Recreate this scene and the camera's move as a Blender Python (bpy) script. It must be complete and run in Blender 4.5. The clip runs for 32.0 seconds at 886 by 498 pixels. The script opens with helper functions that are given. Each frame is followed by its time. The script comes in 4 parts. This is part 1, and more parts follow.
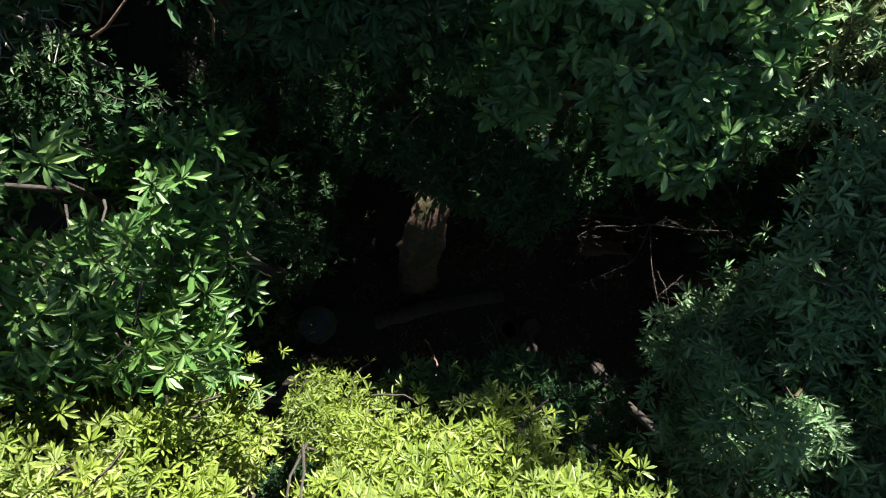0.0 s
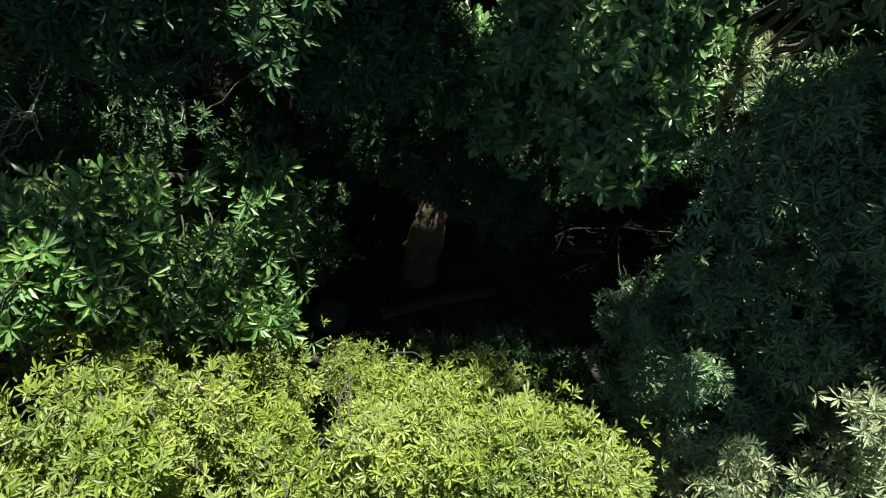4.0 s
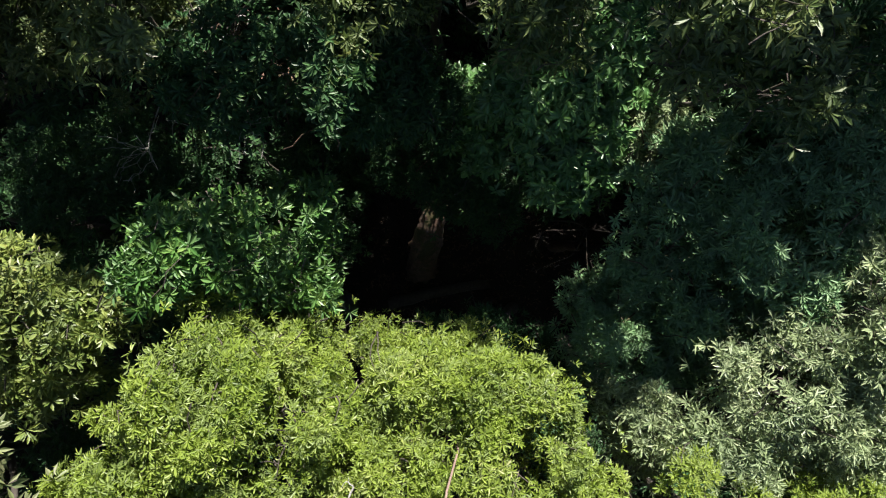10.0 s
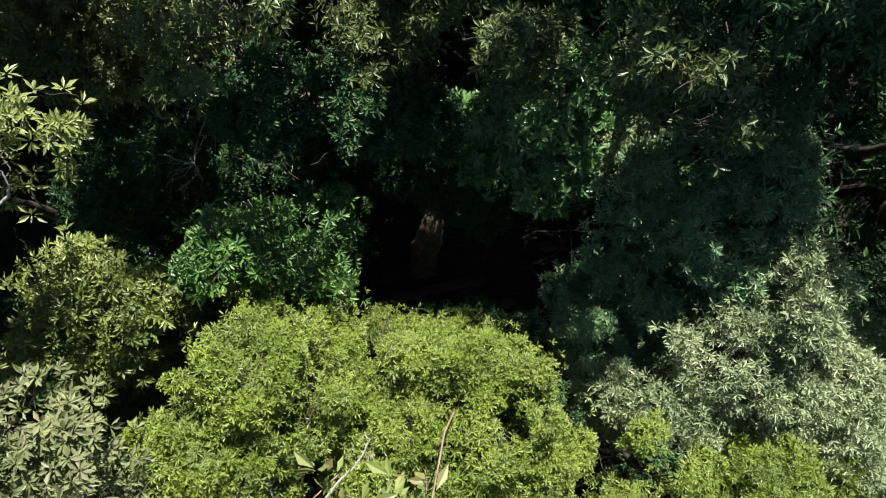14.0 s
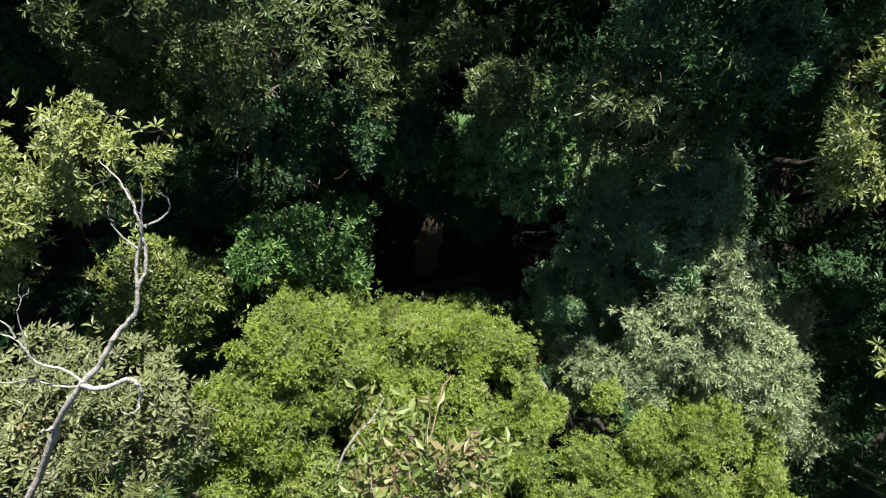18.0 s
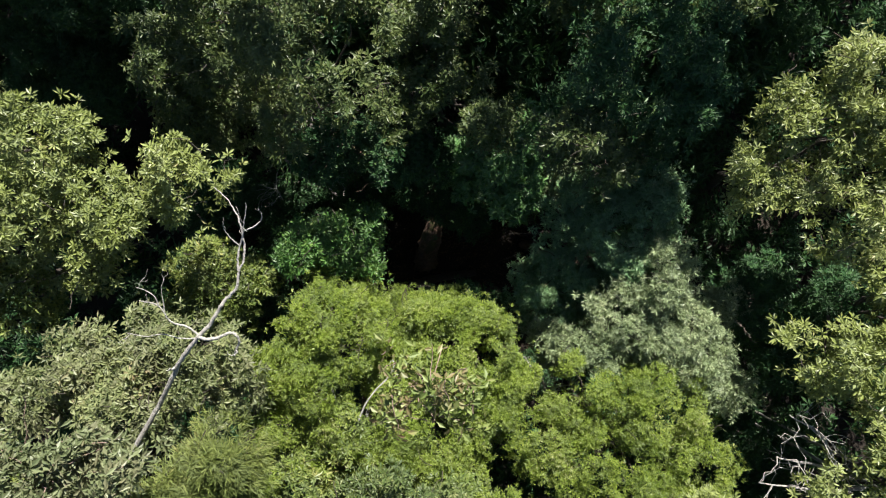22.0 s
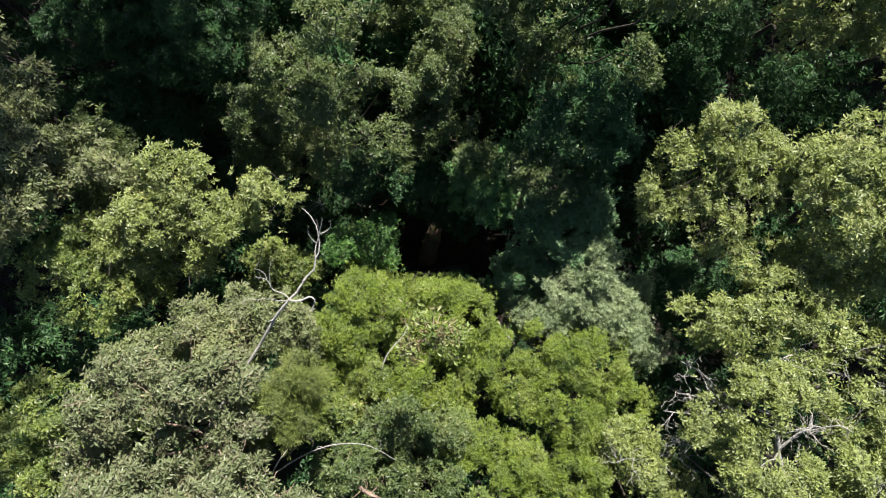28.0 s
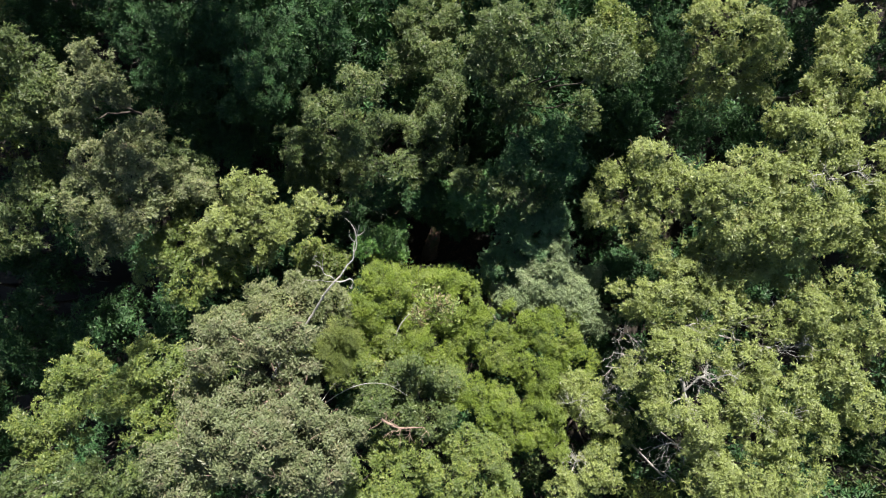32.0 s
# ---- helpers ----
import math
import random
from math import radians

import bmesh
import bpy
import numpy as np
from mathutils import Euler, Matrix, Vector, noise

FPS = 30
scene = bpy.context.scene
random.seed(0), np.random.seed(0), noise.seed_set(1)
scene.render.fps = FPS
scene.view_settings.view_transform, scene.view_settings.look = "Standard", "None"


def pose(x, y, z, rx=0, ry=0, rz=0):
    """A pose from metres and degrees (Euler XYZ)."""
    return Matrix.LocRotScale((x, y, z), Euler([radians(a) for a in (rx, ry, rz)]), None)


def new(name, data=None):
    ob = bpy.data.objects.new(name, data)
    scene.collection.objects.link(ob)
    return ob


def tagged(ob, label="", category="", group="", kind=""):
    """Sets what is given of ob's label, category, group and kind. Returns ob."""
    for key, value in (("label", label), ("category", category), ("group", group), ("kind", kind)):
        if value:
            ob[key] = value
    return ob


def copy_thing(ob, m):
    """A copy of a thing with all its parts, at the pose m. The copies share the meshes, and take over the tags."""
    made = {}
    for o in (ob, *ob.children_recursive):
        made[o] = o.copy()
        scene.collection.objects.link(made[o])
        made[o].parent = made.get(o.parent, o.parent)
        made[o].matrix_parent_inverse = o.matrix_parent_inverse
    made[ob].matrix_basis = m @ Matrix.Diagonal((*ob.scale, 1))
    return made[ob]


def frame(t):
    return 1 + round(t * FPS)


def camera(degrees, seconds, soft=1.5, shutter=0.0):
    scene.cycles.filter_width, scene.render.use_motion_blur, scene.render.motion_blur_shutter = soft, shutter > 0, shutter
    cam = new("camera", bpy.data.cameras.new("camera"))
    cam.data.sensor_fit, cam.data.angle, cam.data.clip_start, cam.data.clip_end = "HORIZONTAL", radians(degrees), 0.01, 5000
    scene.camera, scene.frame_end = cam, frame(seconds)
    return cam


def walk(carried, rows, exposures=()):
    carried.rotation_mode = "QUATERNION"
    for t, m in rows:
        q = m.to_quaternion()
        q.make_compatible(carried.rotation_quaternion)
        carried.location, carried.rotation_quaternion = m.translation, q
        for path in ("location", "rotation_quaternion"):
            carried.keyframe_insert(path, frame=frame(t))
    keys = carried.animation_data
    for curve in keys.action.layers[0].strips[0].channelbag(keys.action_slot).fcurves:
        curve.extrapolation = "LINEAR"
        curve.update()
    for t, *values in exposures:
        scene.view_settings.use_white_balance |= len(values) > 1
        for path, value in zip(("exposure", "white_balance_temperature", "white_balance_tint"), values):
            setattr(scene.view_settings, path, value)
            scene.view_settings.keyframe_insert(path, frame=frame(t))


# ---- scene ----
# ---- camera: a drone that rises straight up over the canopy and looks down ----
cam = camera(72, 32.0, soft=1.15)
HEIGHTS = [(0.0, 13.00), (1.0, 13.35), (2.0, 13.76), (3.0, 14.12), (4.0, 14.49), (5.0, 14.83), (6.0, 15.22), (7.0, 15.59), (8.0, 15.96), (9.0, 16.25), (10.0, 16.54), (11.0, 16.81), (12.0, 17.10), (13.0, 17.47), (14.0, 17.89), (15.0, 18.35), (16.0, 18.83), (17.0, 19.25), (18.0, 19.71), (19.0, 20.27), (20.0, 20.91), (21.0, 21.56), (22.0, 22.24), (23.0, 22.92), (24.0, 23.57), (25.0, 24.35), (26.0, 25.12), (27.0, 25.95), (28.0, 26.98), (29.0, 28.20), (30.0, 29.51), (31.0, 31.01), (32.0, 32.60)]
walk(cam, [(t, pose(0, 0, z, -0.914, -0.508, 0)) for t, z in HEIGHTS],
     exposures=[(0.0, 2.32), (3.0, 2.06), (7.0, 1.86), (14.0, 1.75), (24.0, 1.66), (28.0, 1.79), (32.0, 1.84)])

# ---- light: clear sky, sun from the upper right of the plan ----
SUN_ELEV, SUN_AZ = radians(38), radians(12)          # azimuth from +y towards +x
world = bpy.data.worlds.new("sky")
scene.world = world
world.use_nodes = True
wn = world.node_tree
sky = wn.nodes.new("ShaderNodeTexSky")
sky.sky_type, sky.sun_disc, sky.sun_elevation, sky.sun_rotation = "NISHITA", False, SUN_ELEV, SUN_AZ
sky.altitude, sky.air_density, sky.dust_density = 600, 0.9, 0.4
wn.nodes["Background"].inputs["Strength"].default_value = 0.041
wn.links.new(sky.outputs[0], wn.nodes["Background"].inputs["Color"])
sun = new("sun", bpy.data.lights.new("sun", "SUN"))
sun.data.energy, sun.data.angle, sun.data.color = 5.0, radians(0.53), (1.0, 0.95, 0.86)
sun_way = Vector((math.sin(SUN_AZ) * math.cos(SUN_ELEV), math.cos(SUN_AZ) * math.cos(SUN_ELEV), math.sin(SUN_ELEV)))
sun.matrix_world = Matrix.Translation(sun_way * 60) @ sun_way.to_track_quat("Z", "Y").to_matrix().to_4x4()


# ---- materials ----
def shader(name):
    m = bpy.data.materials.new(name)
    m.use_nodes = True
    return m, m.node_tree.nodes, m.node_tree.links


def ramp(nodes, stops):
    r = nodes.new("ShaderNodeValToRGB")
    while len(r.color_ramp.elements) < len(stops):
        r.color_ramp.elements.new(0.5)
    for e, (at, col) in zip(r.color_ramp.elements, stops):
        e.position, e.color = at, (*col, 1)
    return r


def leaf_material(name, deep, mid, light, odd, gloss=0.42, through_light=0.27, shine=0.36, browned=None):
    """Leaf skin: a colour for each leaf, patches over the crown, a waxy gloss and some light through it."""
    m, n, l = shader(name)
    p = n["Principled BSDF"]
    geo, tc, noi = n.new("ShaderNodeNewGeometry"), n.new("ShaderNodeTexCoord"), n.new("ShaderNodeTexNoise")
    noi.inputs["Scale"].default_value, noi.inputs["Detail"].default_value = 1.1, 3
    l.new(tc.outputs["Object"], noi.inputs["Vector"])
    mix = n.new("ShaderNodeMath")
    mix.operation, mix.inputs[1].default_value = "MULTIPLY_ADD", 0.5
    l.new(geo.outputs["Random Per Island"], mix.inputs[0])
    sc = n.new("ShaderNodeMath")
    sc.operation, sc.inputs[1].default_value, sc.inputs[2].default_value = "MULTIPLY_ADD", 0.95, -0.22
    l.new(noi.outputs["Fac"], sc.inputs[0])
    l.new(sc.outputs[0], mix.inputs[2])
    r = ramp(n, [(0.05, deep), (0.4, mid), (0.78, light), (0.97, odd)])
    l.new(mix.outputs[0], r.inputs[0])
    # older, duller leaves in patches and singly
    age = n.new("ShaderNodeTexNoise")
    age.inputs["Scale"].default_value, age.inputs["Detail"].default_value = 2.6, 2
    l.new(tc.outputs["Object"], age.inputs["Vector"])
    wh = n.new("ShaderNodeTexWhiteNoise")
    wh.noise_dimensions = "1D"
    l.new(geo.outputs["Random Per Island"], wh.inputs["W"])
    both = n.new("ShaderNodeMath")
    both.operation, both.inputs[1].default_value = "MULTIPLY_ADD", 0.3
    l.new(wh.outputs["Value"], both.inputs[0])
    l.new(age.outputs["Fac"], both.inputs[2])
    old = ramp(n, [(0.64, (0, 0, 0)), (0.8, (0.7, 0.7, 0.7))])
    l.new(both.outputs[0], old.inputs[0])
    dull = n.new("ShaderNodeMix")
    dull.data_type = "RGBA"
    dull.inputs["B"].default_value = (*browned, 1) if browned else (*[0.55 * c + 0.45 * (sum(mid) / 3) * k for c, k in zip(mid, (0.98, 1.2, 0.85))], 1)
    l.new(old.outputs[0], dull.inputs["Factor"])
    l.new(r.outputs[0], dull.inputs["A"])
    skin = dull.outputs["Result"]
    l.new(skin, p.inputs["Base Color"])
    fine = n.new("ShaderNodeTexNoise")
    fine.inputs["Scale"].default_value = 60
    l.new(tc.outputs["Object"], fine.inputs["Vector"])
    bump = n.new("ShaderNodeBump")
    bump.inputs["Strength"].default_value, bump.inputs["Distance"].default_value = 0.35, 0.004
    l.new(fine.outputs["Fac"], bump.inputs["Height"])
    l.new(bump.outputs[0], p.inputs["Normal"])
    p.inputs["Roughness"].default_value = gloss
    p.inputs["Specular IOR Level"].default_value = shine
    tr = n.new("ShaderNodeBsdfTranslucent")
    hs = n.new("ShaderNodeHueSaturation")
    hs.inputs["Hue"].default_value, hs.inputs["Saturation"].default_value, hs.inputs["Value"].default_value = 0.49, 1.1, 1.5
    l.new(skin, hs.inputs["Color"])
    l.new(hs.outputs[0], tr.inputs["Color"])
    ms = n.new("ShaderNodeMixShader")
    ms.inputs[0].default_value = through_light
    l.new(p.outputs[0], ms.inputs[1])
    l.new(tr.outputs[0], ms.inputs[2])
    l.new(ms.outputs[0], n["Material Output"].inputs["Surface"])
    return m


def bark_material(name, dark, light, moss=None, scale=14, stretch=0.25, rough=0.85):
    m, n, l = shader(name)
    p = n["Principled BSDF"]
    tc, mp, noi = n.new("ShaderNodeTexCoord"), n.new("ShaderNodeMapping"), n.new("ShaderNodeTexNoise")
    mp.inputs["Scale"].default_value = (1, 1, stretch)
    noi.inputs["Scale"].default_value, noi.inputs["Detail"].default_value, noi.inputs["Roughness"].default_value = scale, 8, 0.7
    l.new(tc.outputs["Object"], mp.inputs["Vector"])
    l.new(mp.outputs[0], noi.inputs["Vector"])
    r = ramp(n, [(0.3, dark), (0.68, light)])
    l.new(noi.outputs["Fac"], r.inputs[0])
    col = r.outputs[0]
    if moss:
        big = n.new("ShaderNodeTexNoise")
        big.inputs["Scale"].default_value, big.inputs["Detail"].default_value = 3.0, 5
        l.new(tc.outputs["Object"], big.inputs["Vector"])
        k = ramp(n, [(0.5, (0, 0, 0)), (0.6, (1, 1, 1))])
        l.new(big.outputs["Fac"], k.inputs[0])
        mc = n.new("ShaderNodeMix")
        mc.data_type = "RGBA"
        mc.inputs["B"].default_value = (*moss, 1)
        l.new(k.outputs[0], mc.inputs["Factor"])
        l.new(col, mc.inputs["A"])
        col = mc.outputs["Result"]
    l.new(col, p.inputs["Base Color"])
    b = n.new("ShaderNodeBump")
    b.inputs["Strength"].default_value, b.inputs["Distance"].default_value = 0.8, 0.03
    l.new(noi.outputs["Fac"], b.inputs["Height"])
    l.new(b.outputs[0], p.inputs["Normal"])
    p.inputs["Roughness"].default_value = rough
    return m


LEAF = {
    "yellow": leaf_material("yellow_green_leaf", (0.042, 0.076, 0.013), (0.145, 0.205, 0.027), (0.225, 0.285, 0.06), (0.36, 0.36, 0.18), 0.44, 0.37, shine=0.36),
    "bright": leaf_material("mid_green_leaf", (0.038, 0.07, 0.016), (0.108, 0.152, 0.035), (0.19, 0.224, 0.058), (0.28, 0.26, 0.1)),
    "gold": leaf_material("golden_green_leaf", (0.058, 0.085, 0.018), (0.162, 0.197, 0.052), (0.232, 0.27, 0.094), (0.33, 0.28, 0.14)),
    "olive": leaf_material("olive_green_leaf", (0.03, 0.055, 0.018), (0.07, 0.105, 0.032), (0.13, 0.16, 0.055), (0.24, 0.24, 0.12)),
    "silver": leaf_material("grey_green_leaf", (0.06, 0.09, 0.045), (0.18, 0.235, 0.115), (0.31, 0.36, 0.2), (0.44, 0.46, 0.3), 0.42),
    "grey": leaf_material("dull_grey_leaf", (0.045, 0.065, 0.026), (0.11, 0.137, 0.052), (0.185, 0.205, 0.09), (0.25, 0.19, 0.11), 0.5, browned=(0.13, 0.136, 0.078)),
    "gum": leaf_material("gum_leaf", (0.05, 0.066, 0.03), (0.103, 0.128, 0.058), (0.152, 0.176, 0.088), (0.23, 0.17, 0.1), 0.45, browned=(0.128, 0.124, 0.072)),
    "young": leaf_material("young_gum_leaf", (0.055, 0.085, 0.022), (0.122, 0.165, 0.045), (0.18, 0.22, 0.07), (0.24, 0.16, 0.09), 0.46, 0.3, browned=(0.2, 0.14, 0.08)),
    "needle": leaf_material("fine_green_needle", (0.07, 0.1, 0.026), (0.15, 0.19, 0.052), (0.24, 0.28, 0.09), (0.3, 0.26, 0.12), 0.6),
    "dark": leaf_material("dark_glossy_leaf", (0.014, 0.042, 0.018), (0.03, 0.08, 0.03), (0.065, 0.13, 0.045), (0.15, 0.2, 0.07), 0.45, shine=0.25),
    "glossy": leaf_material("fresh_green_leaf", (0.018, 0.056, 0.015), (0.058, 0.143, 0.032), (0.118, 0.21, 0.053), (0.26, 0.32, 0.11), 0.42, shine=0.36),
    "broad": leaf_material("broad_dark_leaf", (0.032, 0.084, 0.03), (0.095, 0.21, 0.066), (0.155, 0.28, 0.1), (0.27, 0.32, 0.14), 0.32, shine=0.45),
    # the silver leaf again, darker and greener: shade is put into its colour
    "silver_shaded": leaf_material("grey_green_leaf_shaded", (0.055, 0.108, 0.052), (0.125, 0.225, 0.106), (0.19, 0.3, 0.148), (0.27, 0.32, 0.17), 0.45, shine=0.3),
}
BARK = bark_material("grey_brown_bark", (0.018, 0.014, 0.012), (0.07, 0.056, 0.046))
PALE_BARK = bark_material("pale_dead_wood", (0.17, 0.16, 0.145), (0.38, 0.365, 0.34), scale=22)
GUM_BARK = bark_material("pinkish_gum_bark", (0.11, 0.07, 0.055), (0.3, 0.21, 0.17))
RED_BARK = bark_material("red_brown_bark", (0.006, 0.004, 0.003), (0.17, 0.1, 0.07), moss=(0.04, 0.036, 0.01), scale=13, stretch=0.14)
ROCK = bark_material("blue_grey_rock", (0.03, 0.035, 0.05), (0.11, 0.125, 0.16), moss=(0.05, 0.08, 0.03), scale=6, stretch=1)
LITTER = bark_material("dry_leaf", (0.05, 0.028, 0.018), (0.15, 0.09, 0.055), scale=3, stretch=1)


def ground_material():
    m, n, l = shader("shade_darkened_soil")
    p = n["Principled BSDF"]
    tc, a, b = n.new("ShaderNodeTexCoord"), n.new("ShaderNodeTexNoise"), n.new("ShaderNodeTexNoise")
    a.inputs["Scale"].default_value, a.inputs["Detail"].default_value = 0.7, 6
    b.inputs["Scale"].default_value, b.inputs["Detail"].default_value = 25, 6
    l.new(tc.outputs["Object"], a.inputs["Vector"])
    l.new(tc.outputs["Object"], b.inputs["Vector"])
    add = n.new("ShaderNodeMath")
    add.operation, add.inputs[1].default_value = "MULTIPLY_ADD", 0.5
    l.new(a.outputs["Fac"], add.inputs[0])
    half = n.new("ShaderNodeMath")
    half.operation, half.inputs[1].default_value = "MULTIPLY", 0.5
    l.new(b.outputs["Fac"], half.inputs[0])
    l.new(half.outputs[0], add.inputs[2])
    # near-black soil tones: the canopy's shade is put into the colour
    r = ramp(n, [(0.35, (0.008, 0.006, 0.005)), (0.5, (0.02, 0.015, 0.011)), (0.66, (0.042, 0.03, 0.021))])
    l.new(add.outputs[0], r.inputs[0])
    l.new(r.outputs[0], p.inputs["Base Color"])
    bp = n.new("ShaderNodeBump")
    bp.inputs["Distance"].default_value = 0.05
    l.new(b.outputs["Fac"], bp.inputs["Height"])
    l.new(bp.outputs[0], p.inputs["Normal"])
    p.inputs["Roughness"].default_value = 0.95
    return m


SOIL = ground_material()


# ---- mesh tools ----
def mesh_from(name, verts, faces, mat, smooth=False):
    """A mesh from an array of corners and an array of faces that all have the same number of corners."""
    me = bpy.data.meshes.new(name)
    verts, faces = np.asarray(verts, np.float32), np.asarray(faces, np.int32)
    nf, k = faces.shape
    me.vertices.add(len(verts))
    me.vertices.foreach_set("co", verts.ravel())
    me.loops.add(nf * k)
    me.loops.foreach_set("vertex_index", faces.ravel())
    me.polygons.add(nf)
    me.polygons.foreach_set("loop_start", np.arange(nf, dtype=np.int32) * k)
    me.polygons.foreach_set("use_smooth", np.full(nf, smooth))
    me.update(calc_edges=True)
    me.materials.append(mat)
    return me


def part(name, me, parent, label=""):
    ob = new(name, me)
    ob.parent = parent
    return tagged(ob, label) if label else ob


def tube(points, radii, sides=8, rough=0.0, seed=0):
    """Corners and quads of a tapered, slightly knobbly tube along a line."""
    rng = np.random.default_rng(seed)
    pts, radii = np.asarray(points, float), np.asarray(radii, float)
    tang = np.gradient(pts, axis=0)
    tang /= np.linalg.norm(tang, axis=1)[:, None] + 1e-9
    ref = np.array([0.31, 0.95, 0.05])
    u = np.cross(tang, ref)
    u /= np.linalg.norm(u, axis=1)[:, None] + 1e-9
    v = np.cross(tang, u)
    a = np.linspace(0, 2 * np.pi, sides, endpoint=False)
    wob = 1 + rough * rng.standard_normal((len(pts), sides))
    ring = (np.cos(a)[None, :, None] * u[:, None] + np.sin(a)[None, :, None] * v[:, None]) * (radii[:, None] * wob)[:, :, None]
    verts = (pts[:, None] + ring).reshape(-1, 3)
    i, j = np.meshgrid(np.arange(len(pts) - 1), np.arange(sides), indexing="ij")
    k = (j + 1) % sides
    faces = np.stack([i * sides + j, i * sides + k, (i + 1) * sides + k, (i + 1) * sides + j], -1).reshape(-1, 4)
    return verts, faces


def bend(a, b, n, sag, rng):
    """A gently crooked line of n points from a to b."""
    a, b = np.asarray(a, float), np.asarray(b, float)
    t = np.linspace(0, 1, n)[:, None]
    off = np.cumsum(rng.standard_normal((n, 3)), 0) * sag * np.linalg.norm(b - a) / n
    off -= off[0] + (off[-1] - off[0]) * t
    return a + (b - a) * t + off


def joined(pieces):
    vs, fs, at = [], [], 0
    for v, f in pieces:
        vs.append(v)
        fs.append(f + at)
        at += len(v)
    return np.concatenate(vs), np.concatenate(fs)


def unit(v):
    return v / (np.linalg.norm(v, axis=-1, keepdims=True) + 1e-9)


def leaves_on(tips, axes, rng, count, length, slim, spread, fold, droop, fine, along=0.4, turn=0.38):
    """Rosettes of pointed, folded leaves: one rosette on each tip, opening along its axis."""
    n = len(tips)
    ref = np.where(np.abs(axes[:, 2:]) < 0.9, [[0, 0, 1.0]], [[1.0, 0, 0]])
    u = unit(np.cross(axes, ref))
    v = np.cross(axes, u)
    j = np.arange(count)
    phi = j[None] * 2.39996 + rng.uniform(0, 6.28, (n, 1)) + rng.normal(0, 0.25, (n, count))
    th = np.clip(rng.normal(spread, 0.28, (n, count)), 0.25, 1.75)
    d = (np.cos(th)[..., None] * axes[:, None] + np.sin(th)[..., None] * (np.cos(phi)[..., None] * u[:, None] + np.sin(phi)[..., None] * v[:, None]))
    side = unit(np.cross(np.broadcast_to(axes[:, None], d.shape), d))
    nor = np.cross(d, side)
    nor *= np.sign((nor * axes[:, None]).sum(-1, keepdims=True) + 1e-6)
    twist = rng.normal(0, turn, (n, count, 1))
    side = unit(side + twist * nor)
    ln = (length * rng.uniform(0.6, 1.12, (n, count, 1))).astype(np.float32)
    base = tips[:, None] + d * ln * 0.1 - axes[:, None] * rng.uniform(0, along, (n, count, 1)) * length
    down = np.array([0, 0, -1.0])
    w = ln * slim * rng.uniform(0.85, 1.15, (n, count, 1))

    def at(f, s, up):
        return base + d * ln * f + side * w * s + nor * ln * up + down * ln * droop * f * f
    if fine:
        c = [at(0, 0, 0), at(0.32, 0.4, fold), at(0.7, 0.5, fold), at(1, 0, 0), at(0.7, -0.5, fold), at(0.32, -0.4, fold)]
        q = np.array([[0, 3, 2, 1], [0, 5, 4, 3]])
    else:
        c = [at(0, 0, 0), at(0.55, 0.5, fold), at(1, 0, 0), at(0.55, -0.5, fold)]
        q = np.array([[0, 2, 1], [0, 3, 2]])
    m = len(c)
    verts = np.stack(c, 2).reshape(-1, 3)
    faces = (np.arange(n * count)[:, None, None] * m + q[None]).reshape(-1, q.shape[1])
    return verts, faces


# leaves a rosette, leaf length, width to length, opening angle, fold, droop, rosettes a square metre
HABIT = {
    "yellow": (9, 0.077, 0.23, 1.1, 0.05, 0.1, 145), "bright": (9, 0.122, 0.29, 1.15, 0.05, 0.12, 56),
    "olive": (9, 0.122, 0.3, 1.15, 0.05, 0.15, 56), "gold": (9, 0.122, 0.3, 1.2, 0.05, 0.15, 56),
    "silver": (10, 0.105, 0.2, 1.05, 0.05, 0.05, 98), "silver_shaded": (10, 0.112, 0.2, 1.05, 0.05, 0.05, 90),
    "grey": (8, 0.124, 0.33, 1.2, 0.04, 0.2, 56), "gum": (8, 0.125, 0.36, 1.4, 0.03, 0.3, 66),
    "young": (6, 0.15, 0.42, 1.35, 0.03, 0.3, 44), "dark": (9, 0.118, 0.28, 1.15, 0.06, 0.14, 60), "glossy": (9, 0.128, 0.26, 1.15, 0.06, 0.12, 74),
    "broad": (8, 0.135, 0.36, 1.2, 0.06, 0.2, 62), "needle": (14, 0.16, 0.075, 0.7, 0, 0.3, 130),
}


